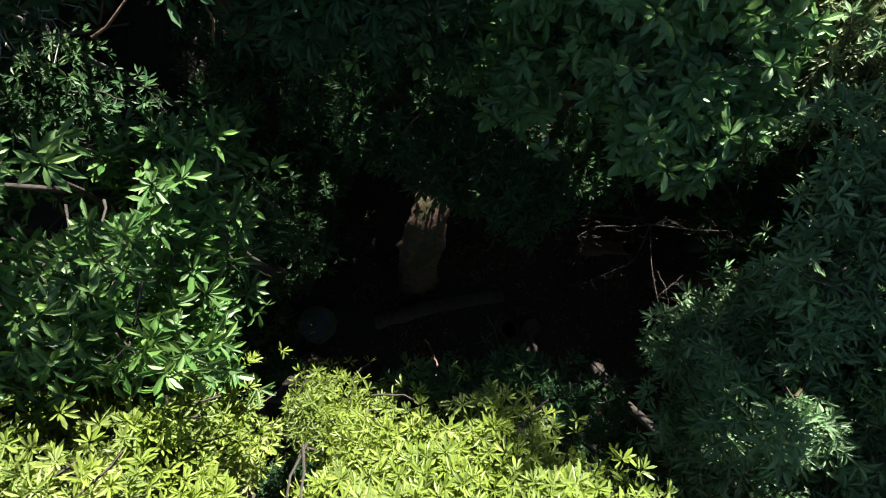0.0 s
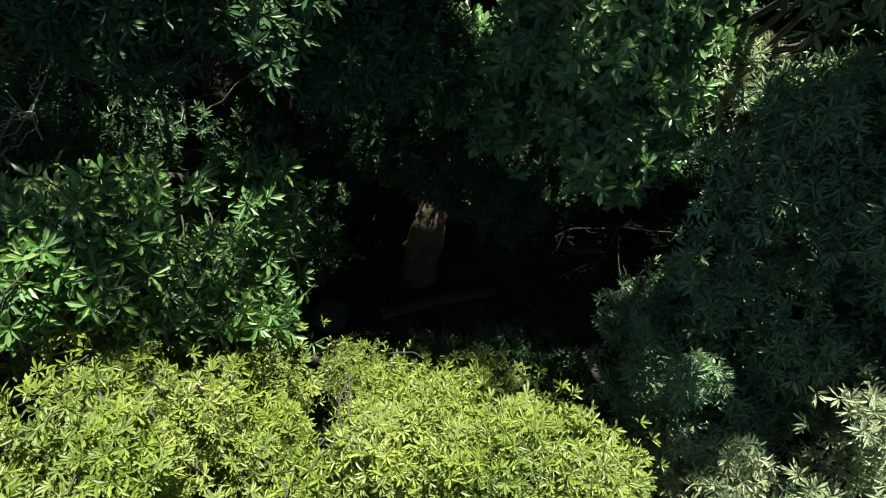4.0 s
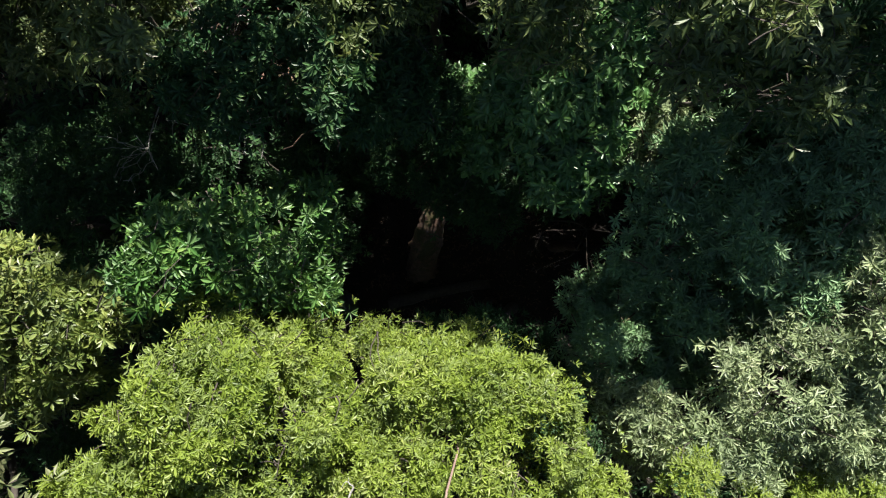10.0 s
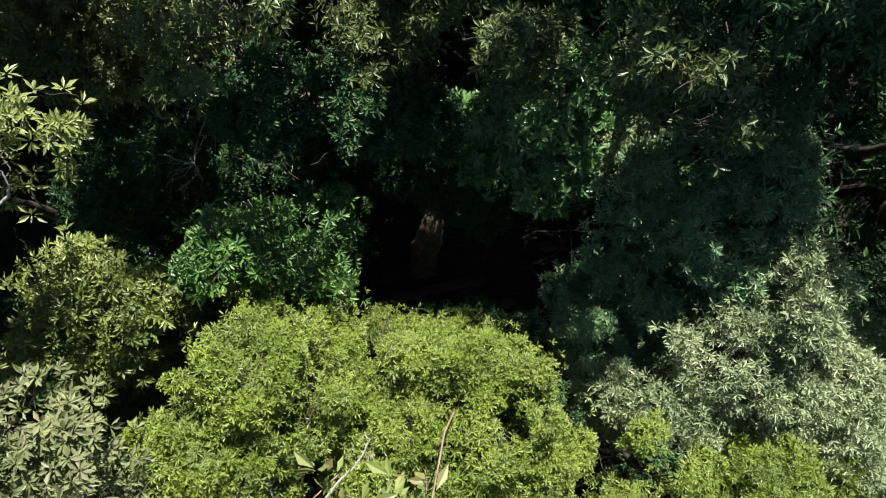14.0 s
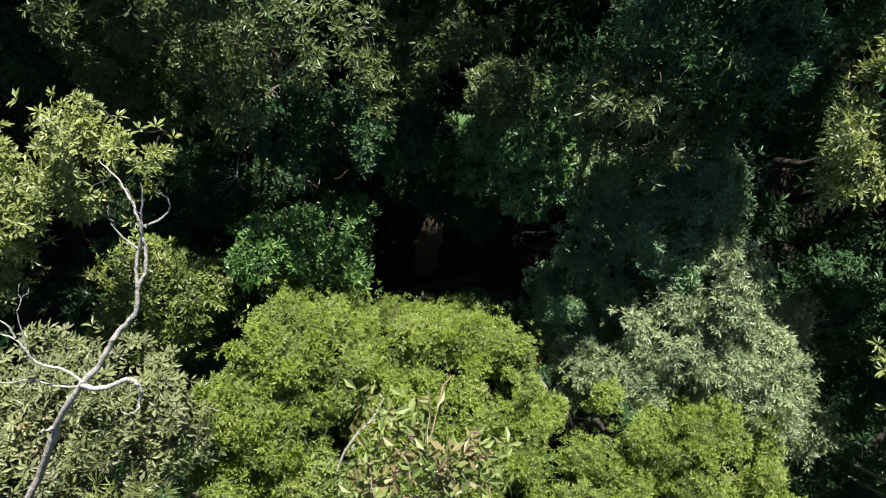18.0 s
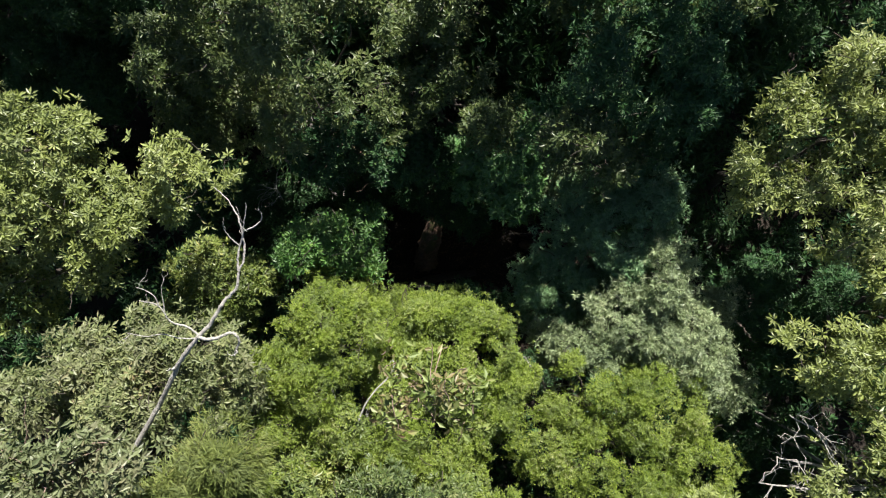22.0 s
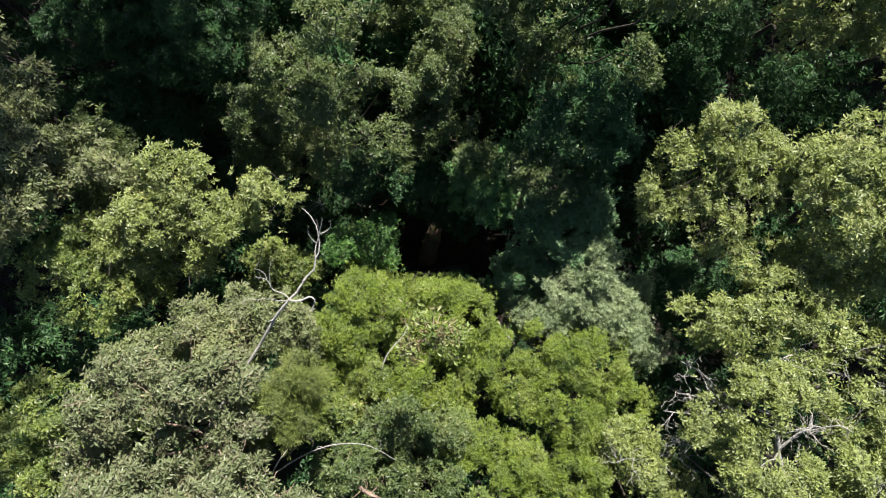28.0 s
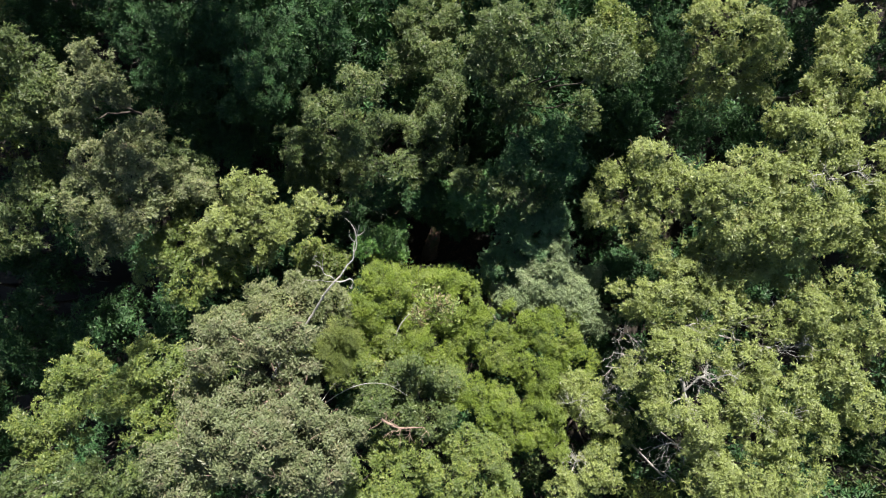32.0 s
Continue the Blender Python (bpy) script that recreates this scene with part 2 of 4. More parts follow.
def crown_points(lobes, rng, per_area, clump=0.25, low=-0.25, gaps=0.14, rough=0.36, shoot=0.07):
    """Shoot tips on many small clumps that stand out unevenly from the lobes of a crown, with the way that each shoot grows."""
    tips, axes = [], []
    L = np.array(lobes, float)
    for i, (x, y, z, r) in enumerate(L):
        c = np.array([x, y, z])
        n = int((5.4 - 6.5 * rough) * (r / clump) ** 2 * (1 - gaps)) + 5
        v = unit(rng.standard_normal((n, 3)))
        v = v[v[:, 2] > rng.uniform(low - 0.35, low + 0.35, n)]
        k = rng.standard_normal((6, 3)) * rng.uniform(1.5, 4.5, (6, 1))
        bump = np.sin(v @ k.T + rng.uniform(0, 6.28, 6)).sum(1) / 6
        keep = bump > rng.uniform(-1.1, -0.25, len(v)) - (0.4 - rough)
        v, bump = v[keep], bump[keep]
        rs = clump * rng.uniform(0.5, 1.45, len(v))
        reach = np.clip(r - rs * 0.8, 0.1, None) * (0.92 + rough * bump) + rng.exponential(0.08, len(v))
        cc = c + v * reach[:, None] * [1, 1, 0.92]
        inside = np.zeros(len(cc), bool)
        for j, (X, Y, Z, R) in enumerate(L):
            if j != i:
                inside |= np.linalg.norm((cc - [X, Y, Z]) / [1, 1, 0.92], axis=1) < R * 0.7
        cc, v, rs = cc[~inside], v[~inside], rs[~inside]
        for q, d, s in zip(cc, v, rs):
            m = max(3, int(per_area * 2 * np.pi * s * s * rng.uniform(0.7, 1.2)))
            o = unit(rng.standard_normal((m, 3)) + d * 0.75 + [0, 0, 0.55])
            far = s * (1 - 0.4 * rng.random(m) ** 2) + np.where(rng.random(m) < 0.25, rng.exponential(shoot, m), 0)
            tips.append(q + o * far[:, None] * [1, 1, 0.85])
            axes.append(unit(o * 0.65 + d * 0.2 + [0, 0, 0.55] + rng.normal(0, 0.24, o.shape)))
    return np.concatenate(tips), np.concatenate(axes)


def budded(lobes, rng):
    """Smaller heads that stand up out of the lobes of a crown and break its outline."""
    more = [(x, y, z, r * 0.95) for x, y, z, r in lobes]
    for x, y, z, r in lobes:
        for _ in range(2 if r > 0.45 else 1):
            d = unit(rng.standard_normal(3) * [1, 1, 0.5] + [0, 0, 0.45])
            b = r * rng.uniform(0.26, 0.42)
            more.append((*(np.array([x, y, z]) + d * (r - 0.6 * b) * [1, 1, 0.92]), b))
    return more


# small canopy holes added along the sun's way, to light trunks and gap-side crowns
SUN_FLECKS = (((-0.06, 0.3, 5.45), 0.36), ((-0.2, 0.0, 5.0), 0.3), ((3.1, -0.13, 3.2), 0.16), ((1.4, -1.75, 1.2), 0.14), ((2.6, 1.35, 9.4), 0.46), ((2.3, -1.34, 9.1), 0.3), ((1.93, -1.53, 8.66), 0.2), ((-2.34, -0.41, 10.97), 0.36), ((-2.0, -0.35, 9.4), 0.45), ((-2.35, -0.1, 9.9), 0.33), ((-2.6, -0.55, 9.6), 0.4))
LABELS = {
    "young": "lanky young gum with a few broad pale leaves",
    "yellow": "sunlit tree with a dense yellow-green domed crown", "bright": "leafy tree with a lumpy mid-green crown",
    "gold": "sunlit tree with a ragged golden-green crown", "olive": "tree with a loose olive-green crown of leafy shoots", "silver": "tree with narrow grey-green leaves in rosettes",
    "grey": "tree with a dull grey-green, partly browned crown", "gum": "tall gum tree with broad olive-grey leaves",
    "silver_shaded": "shaded tree with narrow grey-green leaves in rosettes, shade tinted into them", "broad": "shaded tree with broad dark green leaves", "glossy": "tree with fresh green glossy leaves in whorls", "needle": "feathery she-oak with fine drooping green branchlets", "dark": "shaded tree with glossy dark green leaves",
}


def tree(species, near, lobes, seed, understory=False, label="", thin=1.0, stem=0.0, lean=None):
    """One tree on the ground: trunk, a limb to each lobe of the crown, twigs and the leafy crown."""
    rng = np.random.default_rng(seed)
    L = np.array(lobes, float)
    weight = L[:, 3] ** 2
    mid = (L[:, :3] * weight[:, None]).sum(0) / weight.sum()
    foot = np.array([mid[0] + rng.normal(0, 0.25), mid[1] + rng.normal(0, 0.25), 0.0])
    away = np.hypot(*foot[:2])
    if not understory and not stem and 0.5 < away < 16:      # stems lean a little towards the light of the gap
        foot[:2] *= (away + min(1.7, max(0.9, 0.22 * away))) / away
    root = new("gum_tree" if species in ("gum", "young") else "understory_shrub" if understory else "broadleaf_tree")
    root.location = foot
    tagged(root, label or LABELS[species], "shrub" if understory else "tree", "forest trees")
    low = L[:, 2].min() - L[:, 3].max() * 0.9
    fork = np.array([mid[0], mid[1], max(low - (0 if stem else 1.6), 0.4 * mid[2])])
    thick = (0.05 if understory else 0.085) + 0.05 * np.sqrt(weight.sum())
    thick = stem or thick
    bark = GUM_BARK if species in ("gum", "young") else RED_BARK if lean else BARK
    if lean:
        foot, fork, thick = np.array(lean[0], float), np.array(lean[-1], float), stem
        root.location = foot
    line = bend(foot - [0, 0, 0.1], fork, 9, 0.12, rng) - foot
    if lean:
        way = np.linspace(0, len(lean) - 1, 9 if len(lean) < 6 else 17)
        line = np.stack([np.interp(way, np.arange(len(lean)), np.array(lean)[:, k]) for k in range(3)], 1) - foot
    v, f = tube(line, np.linspace(thick * 1.15, thick * (0.66 if lean else 0.34), len(line)) * np.r_[1.35, 1.1, np.ones(len(line) - 2)], 30 if lean else 9, 0.11 if lean else 0.05, seed)
    part("trunk", mesh_from("trunk", v, f, bark, True), root)
    for k, (x, y, z, r) in enumerate(L):
        end = np.array([x, y, z + 0.15 * r])
        v, f = tube(bend(fork, end, 7, 0.2, rng) - foot, np.linspace(0.022 if lean else min(thick * 0.3, 0.045), 0.012, 7), 6, 0.05, seed + k)
        part("limb", mesh_from("limb", v, f, bark, True), root)
    # hanging flanks below the top lobes
    skirts = [(x + rng.normal(0, 0.15 * r), y + rng.normal(0, 0.15 * r), z - r * rng.uniform(0.8, 1.1), r * 0.82) for x, y, z, r in lobes]
    count, length, slim, spread, fold, droop, per_area = HABIT[species]
    grow = {4: 1.0, 3: 1.0, 2: 1.15, 1: 2.3}[near]
    per_area = per_area / grow ** 2
    count = count if near >= 2 else count - 2
    per_area *= thin * (0.88 if near in (2, 3) else 1)
    clump = {4: 0.22, 3: 0.24, 2: 0.25, 1: 0.42}[near]
    rough = {"yellow": 0.24, "gum": 0.15, "grey": 0.22, "dark": 0.26, "silver": 0.2, "glossy": 0.22, "broad": 0.26, "silver_shaded": 0.24}.get(species, 0.32)
    tips, axes = crown_points(budded(lobes, rng), rng, per_area, clump, rough=rough, shoot=0.06 if species == "yellow" else 0.1)
    if not understory:
        p2, a2 = crown_points(skirts, rng, per_area * 0.45, clump * 1.3, 0.0, 0.4)
        tips, axes = np.concatenate([tips, p2]), np.concatenate([axes, a2])
    up = tips[:, 2] > 0.3
    for spot, wide in SUN_FLECKS:
        rel = tips - np.array(spot)
        along = rel @ np.array(sun_way)
        up &= (np.linalg.norm(rel - np.outer(along, sun_way), axis=1) > wide) | (along < 0.3)
    tips, axes = tips[up], axes[up]
    v, f = leaves_on(tips - foot, axes, rng, count, length * grow, slim, spread, fold, droop, near >= 4, *((2.2, 0.9) if species in ("gum", "young") else (0.4, 0.38)))
    tagged(part("crown", mesh_from("crown", v, f, LEAF[species]), root), kind="stuff")
    # twigs that carry the shoots
    if near >= 2:
        pick = rng.choice(len(tips), min(len(tips), (30 if near >= 3 and thin > 0.5 else 8) * len(L)), replace=False)
        tw = []
        for q in pick:
            s = tips[q] - unit(axes[q] + rng.normal(0, 0.5, 3)) * rng.uniform(0.25, 0.6)
            tw.append(tube(bend(s, tips[q], 5, 0.35, rng) - foot, np.linspace(0.009, 0.004, 5), 3))
        v, f = joined(tw)
        tagged(part("twig_mass", mesh_from("twig_mass", v, f, bark, True), root), kind="stuff")
    return root


# ---- the ground: one sheet of forest soil out to the horizon ----
def forest_floor():
    axis = np.concatenate([[-3000, -800, -200, -80], np.linspace(-40, 40, 121), [80, 200, 800, 3000]])
    X, Y = np.meshgrid(axis, axis, indexing="ij")
    Z = 0.12 * np.sin(X * 0.9 + 1.3) * np.cos(Y * 0.7) + 0.05 * np.sin(X * 2.3 + Y * 1.7)
    Z = np.where((np.abs(X) > 40) | (np.abs(Y) > 40), 0, Z) - 0.1
    n = len(axis)
    i, j = np.meshgrid(np.arange(n - 1), np.arange(n - 1), indexing="ij")
    faces = np.stack([i * n + j, (i + 1) * n + j, (i + 1) * n + j + 1, i * n + j + 1], -1).reshape(-1, 4)
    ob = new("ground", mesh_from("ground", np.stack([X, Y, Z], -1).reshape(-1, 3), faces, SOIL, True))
    return tagged(ob, "forest floor of soil and leaf litter, darkened for the canopy's shade", "ground", kind="structure")


forest_floor()

# ---- the canopy trees: species, detail, lobes of the crown as (x, y, z, radius), seed ----
tree("yellow", 4, [(0.48, -2.31, 9.92, 1.22), (-0.48, -2.77, 9.85, 0.9), (1.12, -2.99, 9.71, 0.83), (0.05, -1.88, 9.92, 0.73), (0.7, -1.83, 9.22, 0.44), (0.29, -1.35, 8.94, 0.27), (-0.16, -1.41, 9.08, 0.27), (0.7, -1.54, 8.94, 0.25), (-0.76, -1.56, 8.0, 0.2)], 100)
tree("yellow", 4, [(-1.6, -1.45, 9.78, 0.46), (-2.09, -1.38, 11.04, 0.49), (-2.46, -1.44, 11.32, 0.35), (-1.69, -2.02, 10.76, 0.63), (-0.97, -2.02, 9.92, 0.5), (-2.01, -1.8, 11.04, 0.43), (-1.69, -1.34, 9.36, 0.43), (-2.01, -1.27, 8.94, 0.27), (-1.56, -1.27, 8.94, 0.2), (-2.26, -1.35, 9.22, 0.25), (-2.2, -1.12, 10.4, 0.36), (-1.75, -1.2, 10.2, 0.28)], 101)
tree("yellow", 3, [(-2.6, -2.35, 11.2, 0.58), (-2.25, -2.75, 10.6, 0.5), (-3.16, -3.41, 10.6, 0.68), (-2.25, -3.51, 10.6, 0.72), (-2.86, -4.24, 10.5, 0.73)], 102)
tree("yellow", 3, [(2.89, -2.96, 10.2, 0.7), (4.22, -3.35, 10.48, 0.96), (5.09, -4.58, 10.2, 0.82), (2.3, -4.14, 9.92, 0.81), (3.63, -4.53, 10.34, 1.07), (4.54, -5.73, 9.92, 0.93)], 103)
tree("silver", 3, [(4.45, -0.39, 10.69, 0.35), (4.33, -1.02, 10.48, 0.54), (3.67, -1.62, 10.13, 0.65), (4.79, -1.8, 10.27, 0.64), (3.36, -2.12, 9.85, 0.49), (5.32, -2.48, 10.06, 0.48), (4.32, -2.44, 9.92, 0.54), (6.42, -3.12, 9.5, 0.48), (5.87, -1.35, 9.64, 0.32), (5.55, -3.16, 9.64, 0.37)], 104)
tree("silver_shaded", 4, [(3.1, -0.54, 9.01, 0.85), (3.64, 0.2, 10.06, 0.8), (2.55, -1.41, 8.1, 0.56), (4.17, 0.45, 10.2, 0.67), (3.97, -0.94, 8.73, 0.69), (2.59, -0.06, 9.5, 0.55), (3.17, 0.66, 9.64, 0.63), (3.15, -1.36, 8.52, 0.56), (4.32, -0.33, 9.5, 0.64), (2.44, -0.79, 8.1, 0.51), (2.29, -1.01, 9.08, 0.38), (2.13, -1.39, 8.59, 0.29), (2.53, -0.69, 9.22, 0.33), (2.46, -1.51, 8.94, 0.28)], 105, stem=0.12,
     lean=[(4.7, -0.9, -0.1), (4.5, -0.7, 3.0), (4.1, -0.35, 5.8), (3.5, -0.25, 7.6)])
tree("silver", 3, [(2.45, -2.17, 8.94, 0.52), (2.82, -2.63, 8.66, 0.42), (2.31, -1.91, 8.24, 0.33)], 106)
tree("glossy", 4, [(-2.05, -0.15, 9.85, 0.6), (-2.45, 0.05, 10.35, 0.42), (-2.3, 0.26, 10.35, 0.33), (-1.75, 0.05, 9.4, 0.44), (-1.65, -0.35, 9.1, 0.38), (-2.0, -0.58, 9.2, 0.37), (-2.45, -0.45, 10.1, 0.36), (-2.64, -0.12, 10.6, 0.22), (-1.9, 0.3, 9.9, 0.32), (-1.58, 0.3, 8.9, 0.3)], 107)
tree("bright", 3, [(-4.11, -0.87, 10.2, 0.66), (-4.73, -0.57, 9.92, 0.56), (-3.67, -0.76, 10.06, 0.37), (-4.65, -1.41, 10.06, 0.55), (-4.24, -1.49, 9.64, 0.45)], 108)
tree("broad", 4, [(1.88, 1.09, 8.59, 0.65), (1.19, 1.47, 8.45, 0.68), (2.2, 1.51, 8.94, 0.6), (0.57, 1.68, 8.1, 0.53), (1.44, 1.87, 9.36, 0.69), (1.82, 2.12, 9.36, 0.54)], 109)
tree("dark", 4, [(-0.5, 1.83, 9.01, 0.57), (-0.1, 1.67, 8.52, 0.47), (-0.71, 2.07, 9.5, 0.47), (-0.88, 1.6, 9.15, 0.31)], 110)
tree("dark", 3, [(0.92, 0.47, 6.84, 0.34), (0.58, 1.05, 6.7, 0.46), (-0.62, 1.29, 6.56, 0.44), (-0.76, 1.64, 6.56, 0.34), (-0.02, 1.22, 6.91, 0.29), (0.02, 0.86, 6.6, 0.33), (0.3, 0.8, 6.3, 0.26)], 111, label="leaning tree with a red-brown mossy trunk in the gap", stem=0.3,
     lean=[(-0.42, -0.75, -0.1), (-0.36, -0.5, 2.2), (-0.28, -0.25, 3.9), (-0.18, 0.05, 4.85), (-0.1, 0.32, 5.2), (-0.04, 0.56, 5.28)])
tree("dark", 4, [(-1.64, 1.86, 10.2, 0.4), (-2.18, 1.59, 9.92, 0.41), (-2.58, 1.77, 9.92, 0.44), (-1.28, 1.44, 10.34, 0.16), (-1.19, 2.02, 10.2, 0.34)], 112, label="shaded tree with an upright red-brown trunk", stem=0.2,
     lean=[(-2.75, 2.75, -0.1), (-2.6, 2.7, 3.0), (-2.45, 2.66, 5.4), (-2.25, 2.6, 7.2)])
tree("dark", 3, [(-4.27, 1.25, 7.4, 0.85), (-5.12, 0.19, 7.75, 0.81), (-3.51, 1.36, 7.26, 0.63), (-5.81, 1.01, 7.4, 0.69)], 113)
# two hidden lobes, 9.2 and 8.9 m up, added to shade lower crowns
tree("olive", 3, [(-1.58, 2.51, 12.3, 0.64), (-2.32, 2.17, 11.6, 0.59), (-3.23, 3.58, 11.6, 0.98), (-4.7, 3.12, 11.2, 0.77), (-2.17, 4.68, 13.7, 0.72), (-3.9, 4.25, 11.8, 0.86), (-3.63, 2.37, 10.06, 0.9), (-4.92, 2.39, 9.85, 0.79), (-1.44, 3.56, 12.0, 0.62), (-2.5, 3.3, 12.2, 0.58), (-3.6, 2.9, 9.2, 0.8), (-4.8, 2.9, 8.9, 0.8), (-3.77, 3.08, 11.6, 0.4), (-4.74, 2.98, 11.6, 0.44)], 114)
tree("olive", 3, [(-0.09, 4.71, 10.76, 0.65), (-0.29, 3.74, 10.55, 0.69), (-0.71, 2.67, 10.2, 0.66), (0.52, 3.03, 10.55, 0.58), (1.03, 2.16, 10.55, 0.46), (0.01, 4.08, 11.46, 0.41), (0.3, 5.15, 11.46, 0.44), (0.8, 2.12, 11.2, 0.24)], 115)
tree("olive", 2, [(2.75, 6.0, 14.6, 1.0), (1.87, 6.44, 13.42, 0.87), (3.6, 5.75, 14.4, 0.78), (2.39, 5.58, 12.02, 1.0), (4.5, 5.55, 14.5, 0.8), (5.25, 5.35, 14.2, 0.65), (4.87, 4.45, 12.02, 0.47), (1.28, 5.94, 13.0, 0.68), (3.17, 4.77, 10.55, 0.92)], 116)
tree("dark", 2, [(3.2, 2.8, 12.05, 0.93), (4.2, 3.36, 12.3, 0.64), (2.49, 2.26, 11.0, 0.62), (4.35, 2.28, 11.85, 0.53), (3.82, 1.72, 10.41, 0.66), (3.1, 3.96, 11.04, 0.64)], 117)
tree("gold", 3, [(7.07, 2.48, 12.3, 0.78), (7.83, 1.86, 12.3, 0.71), (6.36, 1.68, 12.16, 0.71), (7.37, 1.12, 12.02, 0.97), (5.83, 1.98, 12.02, 0.54), (6.89, 0.46, 11.74, 0.84), (5.43, 0.85, 11.74, 0.44)], 118)
tree("gold", 2, [(9.89, 6.9, 12.65, 0.97), (8.93, 7.02, 12.3, 0.85), (10.82, 6.28, 12.3, 0.81), (9.48, 5.9, 11.95, 0.9), (11.01, 5.52, 11.6, 0.62), (9.25, 5.04, 11.6, 0.62)], 119)
tree("gold", 2, [(13.75, 5.72, 11.6, 0.88), (13.17, 4.75, 11.6, 0.7), (14.13, 7.08, 11.6, 0.91), (14.94, 4.56, 11.6, 0.82)], 120)
tree("gold", 2, [(9.76, 1.34, 13.0, 0.94), (9.53, 0.62, 12.72, 0.9), (8.84, 1.53, 13.0, 0.72), (10.45, 2.29, 12.72, 0.78), (10.69, 0.44, 12.65, 0.96)], 121)
tree("gold", 2, [(12.14, 1.16, 13.0, 0.99), (11.4, 1.71, 13.0, 0.77), (12.74, 0.44, 12.65, 0.87), (11.89, 0.07, 12.51, 0.88)], 122)
tree("gold", 2, [(11.96, 3.41, 12.65, 0.87), (11.68, 2.78, 12.51, 0.74), (13.09, 2.85, 12.65, 0.83), (11.41, 3.93, 12.3, 0.53)], 123)
tree("gold", 2, [(14.48, 1.02, 12.3, 0.97), (15.1, 2.38, 11.95, 0.9), (14.84, -0.12, 11.95, 0.81)], 124)
tree("gold", 2, [(7.61, -2.23, 11.95, 0.86), (8.57, -1.47, 11.95, 0.83), (6.75, -1.98, 11.6, 0.7), (9.34, -2.43, 11.95, 0.76), (9.89, -1.59, 11.6, 0.7), (8.12, -0.71, 11.6, 0.77), (9.36, -0.61, 11.46, 0.77)], 125)
tree("gold", 2, [(11.26, -0.51, 11.6, 0.95), (10.54, -0.91, 11.46, 0.74), (12.24, -1.1, 11.6, 0.77)], 126)
tree("gold", 2, [(11.47, -2.77, 11.6, 0.77), (12.44, -2.34, 11.95, 0.86), (13.6, -1.85, 11.95, 0.94), (14.48, -2.82, 11.95, 0.9), (13.35, -3.55, 11.6, 0.8)], 127)
tree("gold", 3, [(7.68, -4.09, 12.3, 0.97), (8.49, -3.55, 12.16, 0.64), (6.78, -4.41, 12.16, 0.64), (7.59, -5.61, 12.3, 0.88), (8.93, -6.28, 12.3, 0.81)], 128)
tree("gold", 2, [(10.7, -4.44, 11.6, 0.88), (10.25, -5.68, 11.74, 0.87), (11.52, -5.39, 11.74, 0.84), (11.21, -6.8, 11.6, 0.88)], 129)
tree("gold", 2, [(12.87, -5.03, 11.6, 0.84), (13.72, -4.49, 11.81, 0.83), (14.66, -5.82, 11.6, 0.91), (13.18, -6.61, 11.6, 0.8)], 130)
tree("gold", 2, [(9.35, -8.18, 11.6, 1.01), (10.83, -8.38, 11.6, 1.01), (12.39, -8.24, 11.46, 0.92), (10.34, -9.37, 11.6, 0.91)], 131)
tree("gold", 3, [(5.58, -5.99, 10.9, 0.87), (6.39, -6.81, 10.9, 0.79), (5.0, -5.42, 10.76, 0.72), (5.7, -8.1, 11.25, 0.82), (4.5, -9.1, 11.25, 0.84)], 132)
tree("yellow", 3, [(2.17, -6.08, 10.55, 0.81), (1.14, -5.46, 10.55, 0.69), (3.81, -6.29, 10.55, 0.81), (2.79, -7.01, 10.55, 0.73), (4.26, -7.48, 10.41, 0.62)], 133)
tree("bright", 3, [(1.7, -7.89, 11.25, 0.97), (0.5, -8.35, 11.6, 0.88), (0.91, -7.16, 11.04, 0.68), (2.1, -9.09, 11.25, 0.84)], 134)
tree("gum", 3, [(-5.02, -5.82, 15.94, 1.09), (-6.2, -5.29, 15.66, 0.96), (-4.09, -5.08, 15.31, 0.96), (-7.33, -6.71, 15.24, 0.98), (-3.45, -6.37, 15.31, 0.99), (-5.54, -4.57, 14.75, 0.86), (-3.93, -4.13, 14.54, 0.79), (-2.78, -5.86, 14.4, 0.67), (-5.9, -2.75, 15.0, 0.58), (-5.0, -2.95, 15.1, 0.6), (-4.15, -2.75, 15.0, 0.46), (-6.7, -3.3, 14.9, 0.6), (-7.27, -4.73, 14.12, 0.72)], 135)
tree("grey", 3, [(-3.72, -1.9, 12.3, 0.63), (-4.91, -1.95, 12.02, 0.57), (-5.83, -2.07, 11.95, 0.58), (-6.49, -2.51, 11.95, 0.58), (-5.23, -2.88, 12.3, 0.73), (-7.38, -2.96, 11.95, 0.58), (-4.15, -2.95, 12.02, 0.64), (-3.53, -2.74, 11.46, 0.49)], 136)
tree("bright", 2, [(-9.97, -4.27, 11.25, 0.86), (-8.7, -4.43, 11.46, 0.74), (-10.96, -5.36, 11.25, 0.86), (-10.08, -6.26, 11.25, 0.86), (-9.44, -7.33, 11.6, 0.8), (-7.87, -4.4, 11.6, 0.66)], 137)
tree("bright", 2, [(-14.4, -6.56, 10.2, 0.9), (-13.66, -5.2, 10.2, 0.74), (-14.2, -7.7, 10.2, 0.82), (-12.63, -6.29, 10.41, 0.89), (-12.82, -4.64, 10.41, 0.73)], 138)
tree("olive", 2, [(-12.98, -8.72, 10.55, 0.96), (-10.97, -8.58, 10.9, 0.87), (-14.84, -8.85, 10.2, 0.86)], 139)
tree("bright", 2, [(-2.63, -8.34, 11.6, 0.84), (-1.46, -8.54, 11.6, 0.84), (-0.39, -7.78, 11.25, 0.74), (-1.67, -7.25, 11.32, 0.7)], 140)
